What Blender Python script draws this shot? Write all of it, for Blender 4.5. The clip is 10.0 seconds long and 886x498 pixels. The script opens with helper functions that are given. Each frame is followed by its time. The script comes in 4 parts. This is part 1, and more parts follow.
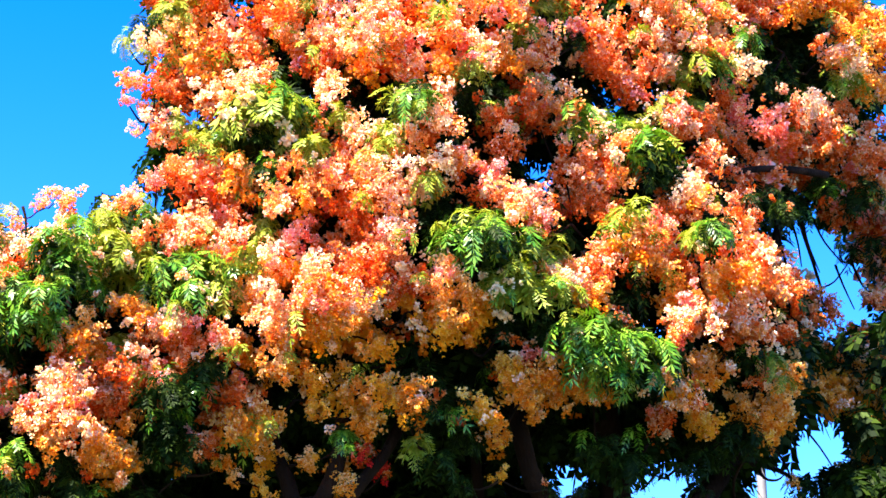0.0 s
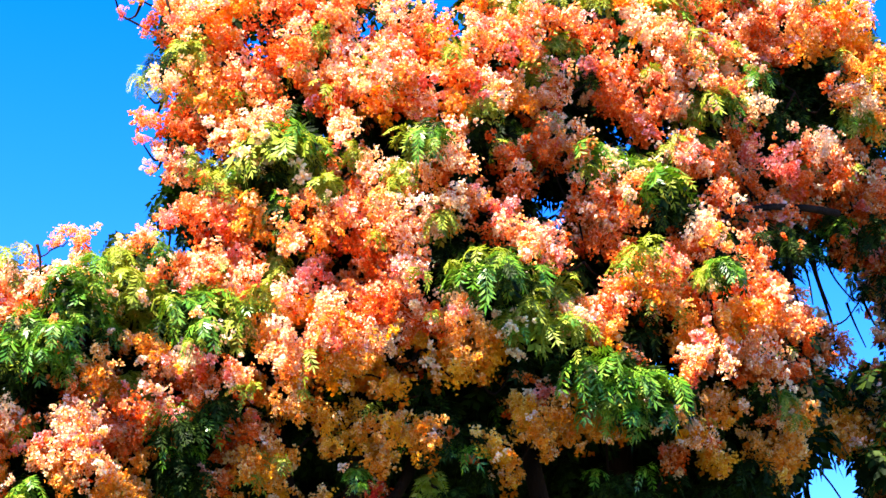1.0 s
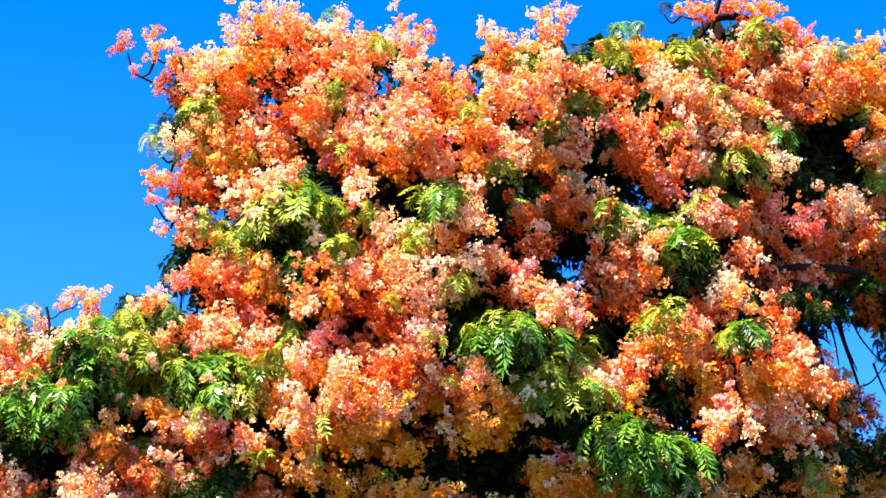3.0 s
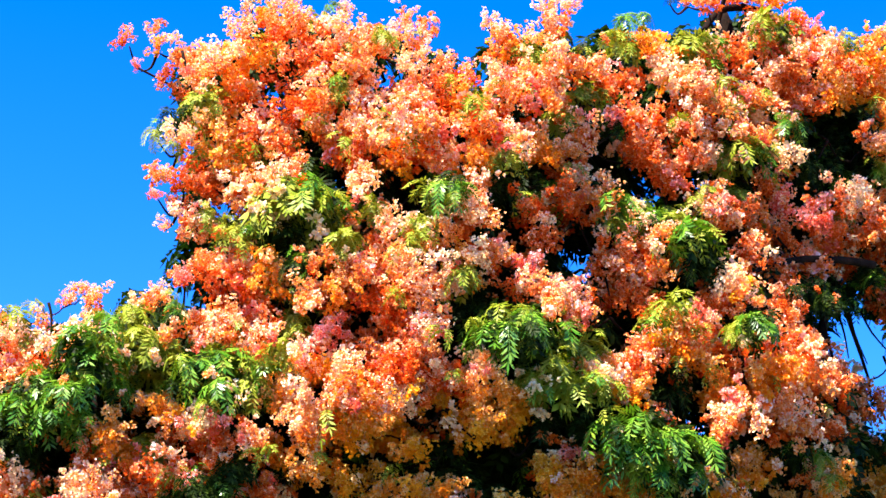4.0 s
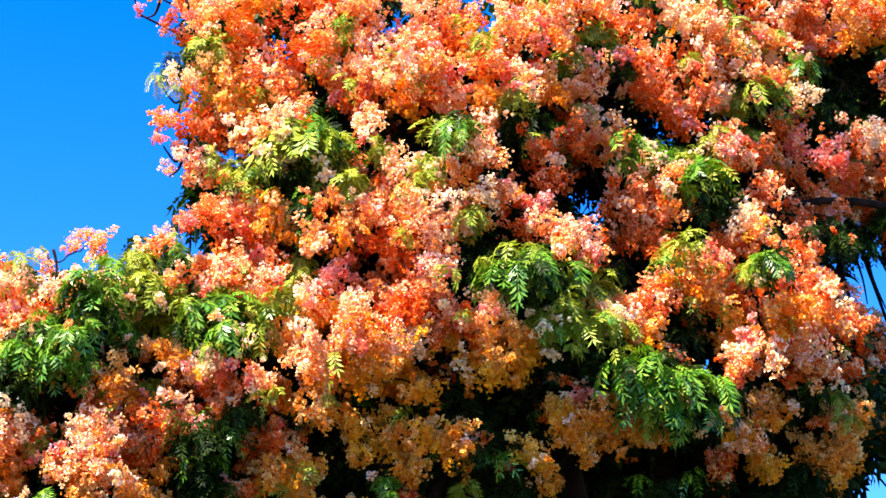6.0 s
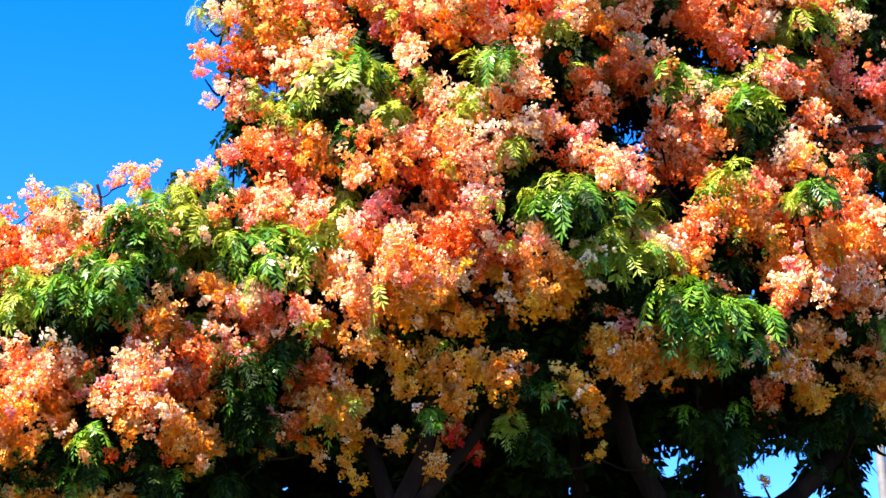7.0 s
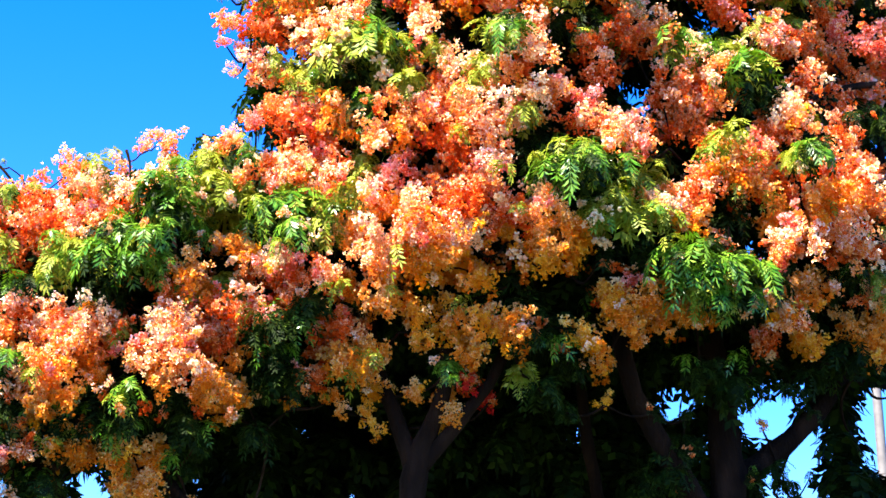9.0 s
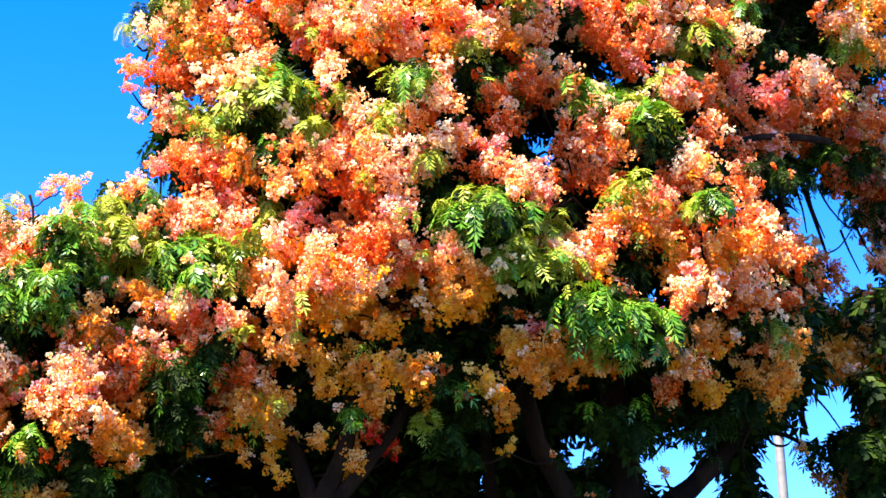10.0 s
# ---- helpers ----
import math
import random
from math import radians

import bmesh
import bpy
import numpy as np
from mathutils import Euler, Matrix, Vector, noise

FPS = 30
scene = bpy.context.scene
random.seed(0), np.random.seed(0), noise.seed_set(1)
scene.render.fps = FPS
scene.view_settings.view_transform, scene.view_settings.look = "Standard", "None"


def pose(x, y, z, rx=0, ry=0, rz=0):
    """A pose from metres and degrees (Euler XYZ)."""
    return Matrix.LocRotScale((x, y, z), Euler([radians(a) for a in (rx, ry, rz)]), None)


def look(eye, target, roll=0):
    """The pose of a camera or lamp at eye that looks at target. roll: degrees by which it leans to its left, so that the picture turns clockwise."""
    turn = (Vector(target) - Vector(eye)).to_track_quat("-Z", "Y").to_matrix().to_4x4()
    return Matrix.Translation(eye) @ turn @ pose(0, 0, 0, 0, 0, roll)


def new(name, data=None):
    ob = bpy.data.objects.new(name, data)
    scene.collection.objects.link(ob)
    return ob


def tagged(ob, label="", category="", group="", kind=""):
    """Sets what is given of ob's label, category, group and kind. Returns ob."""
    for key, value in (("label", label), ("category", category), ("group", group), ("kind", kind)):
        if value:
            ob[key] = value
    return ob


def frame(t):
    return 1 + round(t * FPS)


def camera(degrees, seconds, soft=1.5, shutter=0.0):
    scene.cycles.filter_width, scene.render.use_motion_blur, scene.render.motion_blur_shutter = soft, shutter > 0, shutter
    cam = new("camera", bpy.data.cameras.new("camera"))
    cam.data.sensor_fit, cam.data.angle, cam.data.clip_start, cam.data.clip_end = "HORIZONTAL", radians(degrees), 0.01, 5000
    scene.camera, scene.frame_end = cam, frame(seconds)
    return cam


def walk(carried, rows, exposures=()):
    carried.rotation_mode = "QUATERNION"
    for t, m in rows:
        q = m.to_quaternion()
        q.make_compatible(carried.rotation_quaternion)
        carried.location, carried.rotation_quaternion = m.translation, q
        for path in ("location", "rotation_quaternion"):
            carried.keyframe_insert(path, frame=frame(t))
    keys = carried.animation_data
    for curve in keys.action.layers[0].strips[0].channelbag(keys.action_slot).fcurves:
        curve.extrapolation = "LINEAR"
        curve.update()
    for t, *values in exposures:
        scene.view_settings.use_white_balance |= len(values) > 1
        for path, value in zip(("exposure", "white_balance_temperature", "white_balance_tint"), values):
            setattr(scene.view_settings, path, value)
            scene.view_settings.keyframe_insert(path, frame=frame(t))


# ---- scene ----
cam = camera(28.0, 10.0, soft=1.5)

PATH = [
    (0, pose(-0.000, -0.000, 1.600, 110.000, -0.121, -0.000)),
    (0.5, pose(-0.018, -0.017, 1.599, 110.568, -0.236, 0.076)),
    (1, pose(-0.040, -0.015, 1.595, 111.223, -0.188, 0.167)),
    (1.5, pose(-0.037, -0.026, 1.618, 111.721, -0.300, 0.264)),
    (2, pose(-0.070, 0.008, 1.652, 112.274, -0.264, 0.188)),
    (2.5, pose(-0.036, 0.080, 1.702, 112.764, -0.425, 0.517)),
    (4, pose(0.034, 0.206, 1.752, 112.623, -0.400, 1.339)),
    (4.5, pose(0.051, 0.251, 1.733, 112.409, -0.309, 1.575)),
    (5, pose(0.068, 0.291, 1.706, 112.235, -0.207, 1.803)),
    (6.5, pose(0.132, 0.421, 1.587, 111.534, 0.032, 3.010)),
    (7, pose(0.115, 0.425, 1.607, 109.896, -0.015, 3.901)),
    (7.5, pose(0.083, 0.415, 1.624, 108.019, 0.014, 4.980)),
    (8, pose(0.010, 0.265, 1.626, 106.392, 0.043, 5.520)),
    (8.5, pose(0.006, 0.115, 1.639, 106.317, 0.032, 5.540)),
    (9, pose(0.068, -0.063, 1.612, 107.570, 0.437, 3.998)),
    (9.5, pose(0.072, -0.088, 1.606, 108.775, 0.812, 2.350)),
    (10, pose(0.088, -0.094, 1.593, 109.106, 1.100, 1.107)),
]
walk(cam, PATH, [(0.0, 2.5), (1.0, 2.36), (2.5, 2.11), (5.0, 2.05), (6.5, 2.10), (7.5, 2.24), (8.5, 2.25), (10.0, 2.33)])

# ---- world and sun ----
SUN_TO = Vector((-0.46, -0.56, 1.12)).normalized()
world = bpy.data.worlds.new("sky")
scene.world = world
world.use_nodes = True
wn = world.node_tree.nodes
wl = world.node_tree.links
sky = wn.new("ShaderNodeTexSky")
sky.sky_type = "NISHITA"
sky.sun_disc = False
sky.sun_elevation = math.asin(SUN_TO.z)
sky.sun_rotation = math.atan2(SUN_TO.x, SUN_TO.y)
sky.altitude = 0
sky.air_density = 0.8
sky.dust_density = 0.0
sky.ozone_density = 4.5
wn["Background"].inputs["Strength"].default_value = 0.11
clear = wn.new("ShaderNodeHueSaturation")
clear.inputs["Hue"].default_value = 0.520
clear.inputs["Saturation"].default_value = 1.36
clear.inputs["Value"].default_value = 1.22
wl.new(sky.outputs["Color"], clear.inputs["Color"])
wl.new(clear.outputs["Color"], wn["Background"].inputs["Color"])

sun = new("sun", bpy.data.lights.new("sun", "SUN"))
sun.data.energy = 5.8
sun.data.angle = radians(0.53)
sun.data.color = (1.0, 0.92, 0.80)
sun.matrix_world = look((0, 0, 20), Vector((0, 0, 20)) - SUN_TO)


# ---- materials ----
def blank(name):
    m = bpy.data.materials.new(name)
    m.use_nodes = True
    m.node_tree.nodes.clear()
    return m, m.node_tree.nodes, m.node_tree.links


def ramp(n, stops):
    r = n.new("ShaderNodeValToRGB")
    r.color_ramp.interpolation = "LINEAR"
    while len(r.color_ramp.elements) < len(stops):
        r.color_ramp.elements.new(0.5)
    for e, (at, c) in zip(r.color_ramp.elements, stops):
        e.position, e.color = at, (*c, 1)
    return r


def thin_tissue(name, stops, deep, through_share, rough, gloss=0.02):
    """A petal or leaf: its colours vary from piece to piece, and light passes through it."""
    m, n, l = blank(name)
    geo = n.new("ShaderNodeNewGeometry")
    info = n.new("ShaderNodeObjectInfo")
    mixr = n.new("ShaderNodeMath")
    mixr.operation = "MULTIPLY_ADD"
    mixr.inputs[1].default_value = 0.36
    l.new(geo.outputs["Random Per Island"], mixr.inputs[0])
    half = n.new("ShaderNodeMath")
    half.operation = "MULTIPLY"
    half.inputs[1].default_value = 0.12
    l.new(info.outputs["Random"], half.inputs[0])
    # paler towards the top of a panicle: sunlit top and shaded underside put into the colour
    paleness = n.new("ShaderNodeAttribute")
    paleness.attribute_name = "paleness"
    paler = n.new("ShaderNodeMath")
    paler.operation = "MULTIPLY_ADD"
    paler.inputs[1].default_value = 0.72
    l.new(paleness.outputs["Fac"], paler.inputs[0])
    l.new(half.outputs[0], paler.inputs[2])
    l.new(paler.outputs[0], mixr.inputs[2])
    r = ramp(n, stops)
    l.new(mixr.outputs[0], r.inputs["Fac"])
    veins = n.new("ShaderNodeTexNoise")
    veins.inputs["Scale"].default_value = 140
    veins.inputs["Detail"].default_value = 2
    tc = n.new("ShaderNodeTexCoord")
    l.new(tc.outputs["Object"], veins.inputs["Vector"])
    hsv = n.new("ShaderNodeHueSaturation")
    vm = n.new("ShaderNodeMapRange")
    vm.inputs["To Min"].default_value = 0.82
    vm.inputs["To Max"].default_value = 1.15
    l.new(veins.outputs["Fac"], vm.inputs["Value"])
    l.new(vm.outputs[0], hsv.inputs["Value"])
    l.new(r.outputs["Color"], hsv.inputs["Color"])
    bsdf = n.new("ShaderNodeBsdfPrincipled")
    bsdf.inputs["Roughness"].default_value = rough
    bsdf.inputs["Specular IOR Level"].default_value = gloss
    l.new(hsv.outputs["Color"], bsdf.inputs["Base Color"])
    tr = n.new("ShaderNodeBsdfTranslucent")
    tint = n.new("ShaderNodeMix")
    tint.data_type = "RGBA"
    tint.inputs["Factor"].default_value = 0.7
    tint.inputs["B"].default_value = (*deep, 1)
    l.new(hsv.outputs["Color"], tint.inputs["A"])
    l.new(tint.outputs["Result"], tr.inputs["Color"])
    mx = n.new("ShaderNodeMixShader")
    mx.inputs["Fac"].default_value = through_share
    l.new(bsdf.outputs[0], mx.inputs[1])
    l.new(tr.outputs[0], mx.inputs[2])
    out = n.new("ShaderNodeOutputMaterial")
    l.new(mx.outputs[0], out.inputs["Surface"])
    return m


PETAL = {
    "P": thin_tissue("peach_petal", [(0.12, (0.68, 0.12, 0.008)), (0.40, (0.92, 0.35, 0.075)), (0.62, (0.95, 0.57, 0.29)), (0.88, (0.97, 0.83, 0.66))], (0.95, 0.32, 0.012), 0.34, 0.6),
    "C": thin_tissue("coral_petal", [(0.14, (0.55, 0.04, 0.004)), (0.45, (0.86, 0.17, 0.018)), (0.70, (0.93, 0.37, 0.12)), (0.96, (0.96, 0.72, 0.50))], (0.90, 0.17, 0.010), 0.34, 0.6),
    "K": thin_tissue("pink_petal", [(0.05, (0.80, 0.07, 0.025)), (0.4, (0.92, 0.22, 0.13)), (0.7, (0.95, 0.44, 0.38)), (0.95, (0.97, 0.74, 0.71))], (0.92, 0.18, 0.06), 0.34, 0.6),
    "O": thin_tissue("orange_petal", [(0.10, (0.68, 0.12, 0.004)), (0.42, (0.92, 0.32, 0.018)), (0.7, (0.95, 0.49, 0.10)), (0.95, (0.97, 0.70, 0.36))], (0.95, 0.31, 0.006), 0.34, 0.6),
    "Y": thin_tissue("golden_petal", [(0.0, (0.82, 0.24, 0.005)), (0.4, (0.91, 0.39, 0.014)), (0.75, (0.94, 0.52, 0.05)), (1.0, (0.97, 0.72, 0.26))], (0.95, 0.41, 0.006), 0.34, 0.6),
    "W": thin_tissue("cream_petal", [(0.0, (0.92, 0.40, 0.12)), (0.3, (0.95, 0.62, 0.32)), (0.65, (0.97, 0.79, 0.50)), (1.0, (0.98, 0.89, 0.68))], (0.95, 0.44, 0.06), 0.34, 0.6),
    "R": thin_tissue("red_petal", [(0.0, (0.50, 0.01, 0.01)), (0.6, (0.70, 0.02, 0.02)), (1.0, (0.85, 0.10, 0.05))], (0.8, 0.03, 0.01), 0.35, 0.55),
}
LEAF = {
    "G": thin_tissue("green_leaf", [(0.15, (0.008, 0.045, 0.003)), (0.5, (0.042, 0.145, 0.005)), (0.85, (0.22, 0.36, 0.03))], (0.17, 0.34, 0.006), 0.20, 0.32, 0.30),
    "L": thin_tissue("young_leaf", [(0.0, (0.05, 0.10, 0.004)), (0.5, (0.20, 0.26, 0.014)), (1.0, (0.52, 0.47, 0.09))], (0.34, 0.36, 0.010), 0.24, 0.45, 0.15),
    # near black: shade inside and under the crown put into the leaf colour
    "D": thin_tissue("dark_shade_leaf", [(0.1, (0.003, 0.008, 0.001)), (0.55, (0.007, 0.016, 0.002)), (0.95, (0.05, 0.08, 0.008))], (0.03, 0.09, 0.005), 0.12, 0.55, 0.06),
}


def bark_material():
    m, n, l = blank("bark")
    tc = n.new("ShaderNodeTexCoord")
    mp = n.new("ShaderNodeMapping")
    mp.inputs["Scale"].default_value = (1, 1, 0.35)
    l.new(tc.outputs["Object"], mp.inputs["Vector"])
    big = n.new("ShaderNodeTexNoise")
    big.inputs["Scale"].default_value = 6
    big.inputs["Detail"].default_value = 6
    fine = n.new("ShaderNodeTexNoise")
    fine.inputs["Scale"].default_value = 60
    fine.inputs["Detail"].default_value = 5
    for t in (big, fine):
        l.new(mp.outputs[0], t.inputs["Vector"])
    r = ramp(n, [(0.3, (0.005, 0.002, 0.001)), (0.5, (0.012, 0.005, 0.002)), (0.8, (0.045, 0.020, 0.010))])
    l.new(big.outputs["Fac"], r.inputs["Fac"])
    bsdf = n.new("ShaderNodeBsdfPrincipled")
    bsdf.inputs["Roughness"].default_value = 0.95
    bsdf.inputs["Specular IOR Level"].default_value = 0.1
    l.new(r.outputs["Color"], bsdf.inputs["Base Color"])
    bump = n.new("ShaderNodeBump")
    bump.inputs["Strength"].default_value = 0.7
    bump.inputs["Distance"].default_value = 0.02
    l.new(fine.outputs["Fac"], bump.inputs["Height"])
    l.new(bump.outputs[0], bsdf.inputs["Normal"])
    out = n.new("ShaderNodeOutputMaterial")
    l.new(bsdf.outputs[0], out.inputs["Surface"])
    return m


def mottled(name, a, b, scale, rough, metal=0.0):
    m, n, l = blank(name)
    tc = n.new("ShaderNodeTexCoord")
    t = n.new("ShaderNodeTexNoise")
    t.inputs["Scale"].default_value = scale
    t.inputs["Detail"].default_value = 8
    l.new(tc.outputs["Object"], t.inputs["Vector"])
    r = ramp(n, [(0.35, a), (0.65, b)])
    l.new(t.outputs["Fac"], r.inputs["Fac"])
    bsdf = n.new("ShaderNodeBsdfPrincipled")
    bsdf.inputs["Roughness"].default_value = rough
    bsdf.inputs["Metallic"].default_value = metal
    l.new(r.outputs["Color"], bsdf.inputs["Base Color"])
    bump = n.new("ShaderNodeBump")
    bump.inputs["Strength"].default_value = 0.3
    l.new(t.outputs["Fac"], bump.inputs["Height"])
    l.new(bump.outputs[0], bsdf.inputs["Normal"])
    out = n.new("ShaderNodeOutputMaterial")
    l.new(bsdf.outputs[0], out.inputs["Surface"])
    return m


BARK = bark_material()
GRASS = mottled("grass", (0.012, 0.02, 0.007), (0.03, 0.045, 0.015), 3.0, 0.9)
POLE_GREY = mottled("painted_steel", (0.13, 0.115, 0.10), (0.18, 0.16, 0.14), 9.0, 0.6, 0.0)


# ---- mesh helpers ----
def mesh_of(name, verts, faces, material, smooth=False):
    me = bpy.data.meshes.new(name)
    me.from_pydata([tuple(v) for v in verts], [], [tuple(f) for f in faces])
    me.materials.append(material)
    if smooth:
        me.polygons.foreach_set("use_smooth", [True] * len(me.polygons))
    me.update()
    return me


def quad_mesh(name, verts, quads, material, pale_values):
    """A large mesh of quads straight from arrays."""
    me = bpy.data.meshes.new(name)
    me.vertices.add(len(verts))
    me.vertices.foreach_set("co", np.asarray(verts, dtype=np.float32).ravel())
    me.loops.add(len(quads) * 4)
    me.loops.foreach_set("vertex_index", np.asarray(quads, dtype=np.int32).ravel())
    me.polygons.add(len(quads))
    me.polygons.foreach_set("loop_start", np.arange(0, len(quads) * 4, 4, dtype=np.int32))
    me.materials.append(material)
    me.update(calc_edges=True)
    me.validate()
    me.attributes.new("paleness", "FLOAT", "POINT").data.foreach_set("value", np.asarray(pale_values, dtype=np.float32))
    return me


def child(name, me, parent, m=None, label=""):
    ob = new(name, me)
    ob.parent = parent
    if m is not None:
        ob.matrix_basis = m
    return tagged(ob, label) if label else ob


def tube(path, radii, sides=9, wobble=0.0, rng=None):
    """A tapered, slightly uneven limb along a smooth curve through the path's points."""
    pts = [Vector(p) for p in path]
    fine, rads = [], []
    for i in range(len(pts) - 1):
        a, b = pts[i], pts[i + 1]
        p0, p3 = pts[max(i - 1, 0)], pts[min(i + 2, len(pts) - 1)]
        steps = max(3, int((b - a).length / 0.09))
        for s in range(steps if i < len(pts) - 2 else steps + 1):
            u = s / steps
            c = 0.5 * ((2 * a) + (b - p0) * u + (2 * p0 - 5 * a + 4 * b - p3) * u * u + (3 * a - p0 - 3 * b + p3) * u ** 3)
            fine.append(c)
            rads.append(radii[i] * (1 - u) + radii[i + 1] * u)
    verts, faces = [], []
    side = Vector((1, 0, 0))
    for i, c in enumerate(fine):
        d = (fine[min(i + 1, len(fine) - 1)] - fine[max(i - 1, 0)]).normalized()
        side = (side - d * side.dot(d)).normalized()
        up = d.cross(side)
        for k in range(sides):
            a = 2 * math.pi * k / sides
            r = rads[i] * (1 + wobble * noise.noise(c * 6 + Vector((math.cos(a), math.sin(a), 0))))
            verts.append(c + (side * math.cos(a) + up * math.sin(a)) * r)
    for i in range(len(fine) - 1):
        for k in range(sides):
            j = (k + 1) % sides
            faces.append((i * sides + k, i * sides + j, (i + 1) * sides + j, (i + 1) * sides + k))
    faces.append(tuple(range(sides - 1, -1, -1)))
    faces.append(tuple(range((len(fine) - 1) * sides, len(fine) * sides)))
    return verts, faces


# ---- blossom and leaf shapes ----
def basis(d, rng):
    d = d / np.linalg.norm(d)
    h = rng.normal(size=3)
    s = np.cross(d, h)
    s /= np.linalg.norm(s)
    return d, s, np.cross(d, s)


def cluster_shape(seed, flowers=235, size=0.102, petals=4, lobes=9):
    """A loose panicle of cupped five-petalled flowers in rounded lobes, about one unit in radius; petals pale towards
    their tips, and the whole towards its top to paint sunlight in.
    """
    rng = np.random.default_rng(seed)
    verts, quads, pale_values = [], [], []
    lobe_paleness = rng.uniform(-0.38, 0.38, lobes)
    middles = rng.normal(size=(lobes, 3)) * (0.47, 0.42, 0.47)
    for i in range(flowers):
        d = rng.normal(size=3)
        d /= np.linalg.norm(d)
        which = rng.integers(lobes)
        c = middles[which] + d * (0.14 + 0.24 * rng.random() ** 0.7)
        if rng.random() < 0.18:
            c = c * 1.28
        face, s, u = basis(d + np.array([0, 0, 0.20]) + rng.normal(size=3) * 0.30, rng)
        r = size * rng.uniform(0.7, 1.25)
        turn = rng.uniform(0, 6.28)
        cup = rng.uniform(0.25, 1.0)
        # rises with height: lit top and shaded underside painted into the petals
        own = 0.45 + c[2] * 0.50 + lobe_paleness[which] + rng.normal() * 0.10
        for k in range(petals):
            a = turn + k * 2 * math.pi / petals
            out = s * math.cos(a) + u * math.sin(a)
            across = -s * math.sin(a) + u * math.cos(a)
            tip = c + out * r + face * r * cup
            mid = c + out * r * 0.6 + face * r * cup * 0.35
            w = across * r * rng.uniform(0.46, 0.64)
            n0 = len(verts)
            verts += [c - face * r * 0.3, mid - w, tip + rng.normal(size=3) * 0.02, mid + w]
            quads.append((n0, n0 + 1, n0 + 2, n0 + 3))
            # the petals' own pale tips, with bases deepened to paint dark gaps
            pale_values += [own - 0.40, own, own + 0.26, own]
    return np.array(verts), np.array(quads), np.clip(pale_values, 0, 1)


def spray_shape(seed, fronds=8, pairs=9, leaflet=0.50, wide=0.11):
    """A tuft of drooping pinnate leaves, about one unit in radius."""
    rng = np.random.default_rng(seed)
    verts, quads = [], []

    def strip(a, b, w, lift):
        n0 = len(verts)
        m = a * 0.5 + b * 0.5 + lift
        verts.extend([a, m - w, b, m + w])
        quads.append((n0, n0 + 1, n0 + 2, n0 + 3))

    for k in range(fronds):
        az = 2 * math.pi * (k + rng.uniform(-0.4, 0.4)) / fronds
        flat = np.array([math.cos(az), math.sin(az), 0.0])
        length = rng.uniform(1.0, 1.45)
        rise = rng.uniform(0.1, 0.7)
        droop = rng.uniform(0.9, 1.6)
        start = np.array([0, 0, 0.25]) + rng.normal(size=3) * 0.12
        pts = [start + flat * length * u * (1 - 0.22 * u) + np.array([0, 0, rise * u - droop * u * u]) for u in np.linspace(0, 1, pairs + 2)]
        side = np.array([-math.sin(az), math.cos(az), 0.0])
        roll = rng.uniform(-0.5, 0.5)
        side = side * math.cos(roll) + np.array([0, 0, 1.0]) * math.sin(roll)
        for i in range(pairs + 1):
            strip(pts[i], pts[i + 1], side * 0.012, np.array([0, 0, 0.0]))
        for i in range(1, pairs + 2):
            ahead = pts[i] - pts[i - 1]
            ahead /= np.linalg.norm(ahead)
            ll = leaflet * (1 - 0.25 * abs(i / (pairs + 1) - 0.45)) * rng.uniform(0.85, 1.15)
            for sgn in (-1, 1):
                way = side * sgn * 0.85 + ahead * 0.55 + np.array([0, 0, -0.30]) + rng.normal(size=3) * 0.10
                way /= np.linalg.norm(way)
                w = np.cross(way, np.cross(side, ahead))
                w /= np.linalg.norm(w)
                strip(pts[i], pts[i] + way * ll, w * ll * wide, np.cross(side, ahead) * 0.04)
        if rng.random() < 0.9:
            strip(pts[-1], pts[-1] + (pts[-1] - pts[-2]) * 1.8, side * 0.06, np.zeros(3))
    return np.array(verts), np.array(quads), rng.uniform(0.3, 0.7, len(verts) // 4).repeat(4)


CLUSTER_SHAPES = [cluster_shape(10 + i) for i in range(5)]
SPRAY_SHAPES = [spray_shape(40 + i) for i in range(5)]
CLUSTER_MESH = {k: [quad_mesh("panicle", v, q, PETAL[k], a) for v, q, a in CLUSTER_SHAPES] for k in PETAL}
SPRAY_MESH = {k: [quad_mesh("leaf_spray", v, q, LEAF[k], a) for v, q, a in SPRAY_SHAPES] for k in LEAF}
CLUSTER_FILL = [cluster_shape(70 + i, 50, 0.22, 4) for i in range(5)]
CLUSTER_SMALL = [cluster_shape(130 + i, 32, 0.26, 4, 4) for i in range(5)]
SPRAY_SMALL = [spray_shape(150 + i, 4, 5, 0.62, 0.15) for i in range(5)]
SPRAY_DEEP = [spray_shape(170 + i, 5, 4, 0.66, 0.27) for i in range(5)]
SPRAY_FILL = [spray_shape(90 + i, 7, 5, 0.60, 0.25) for i in range(5)]
CLUSTER_SCALE, SPRAY_SCALE = 1.06, 1.05


def ease(u):
    u = min(1.0, max(0.0, u))
    return u * u * (3 - 2 * u)


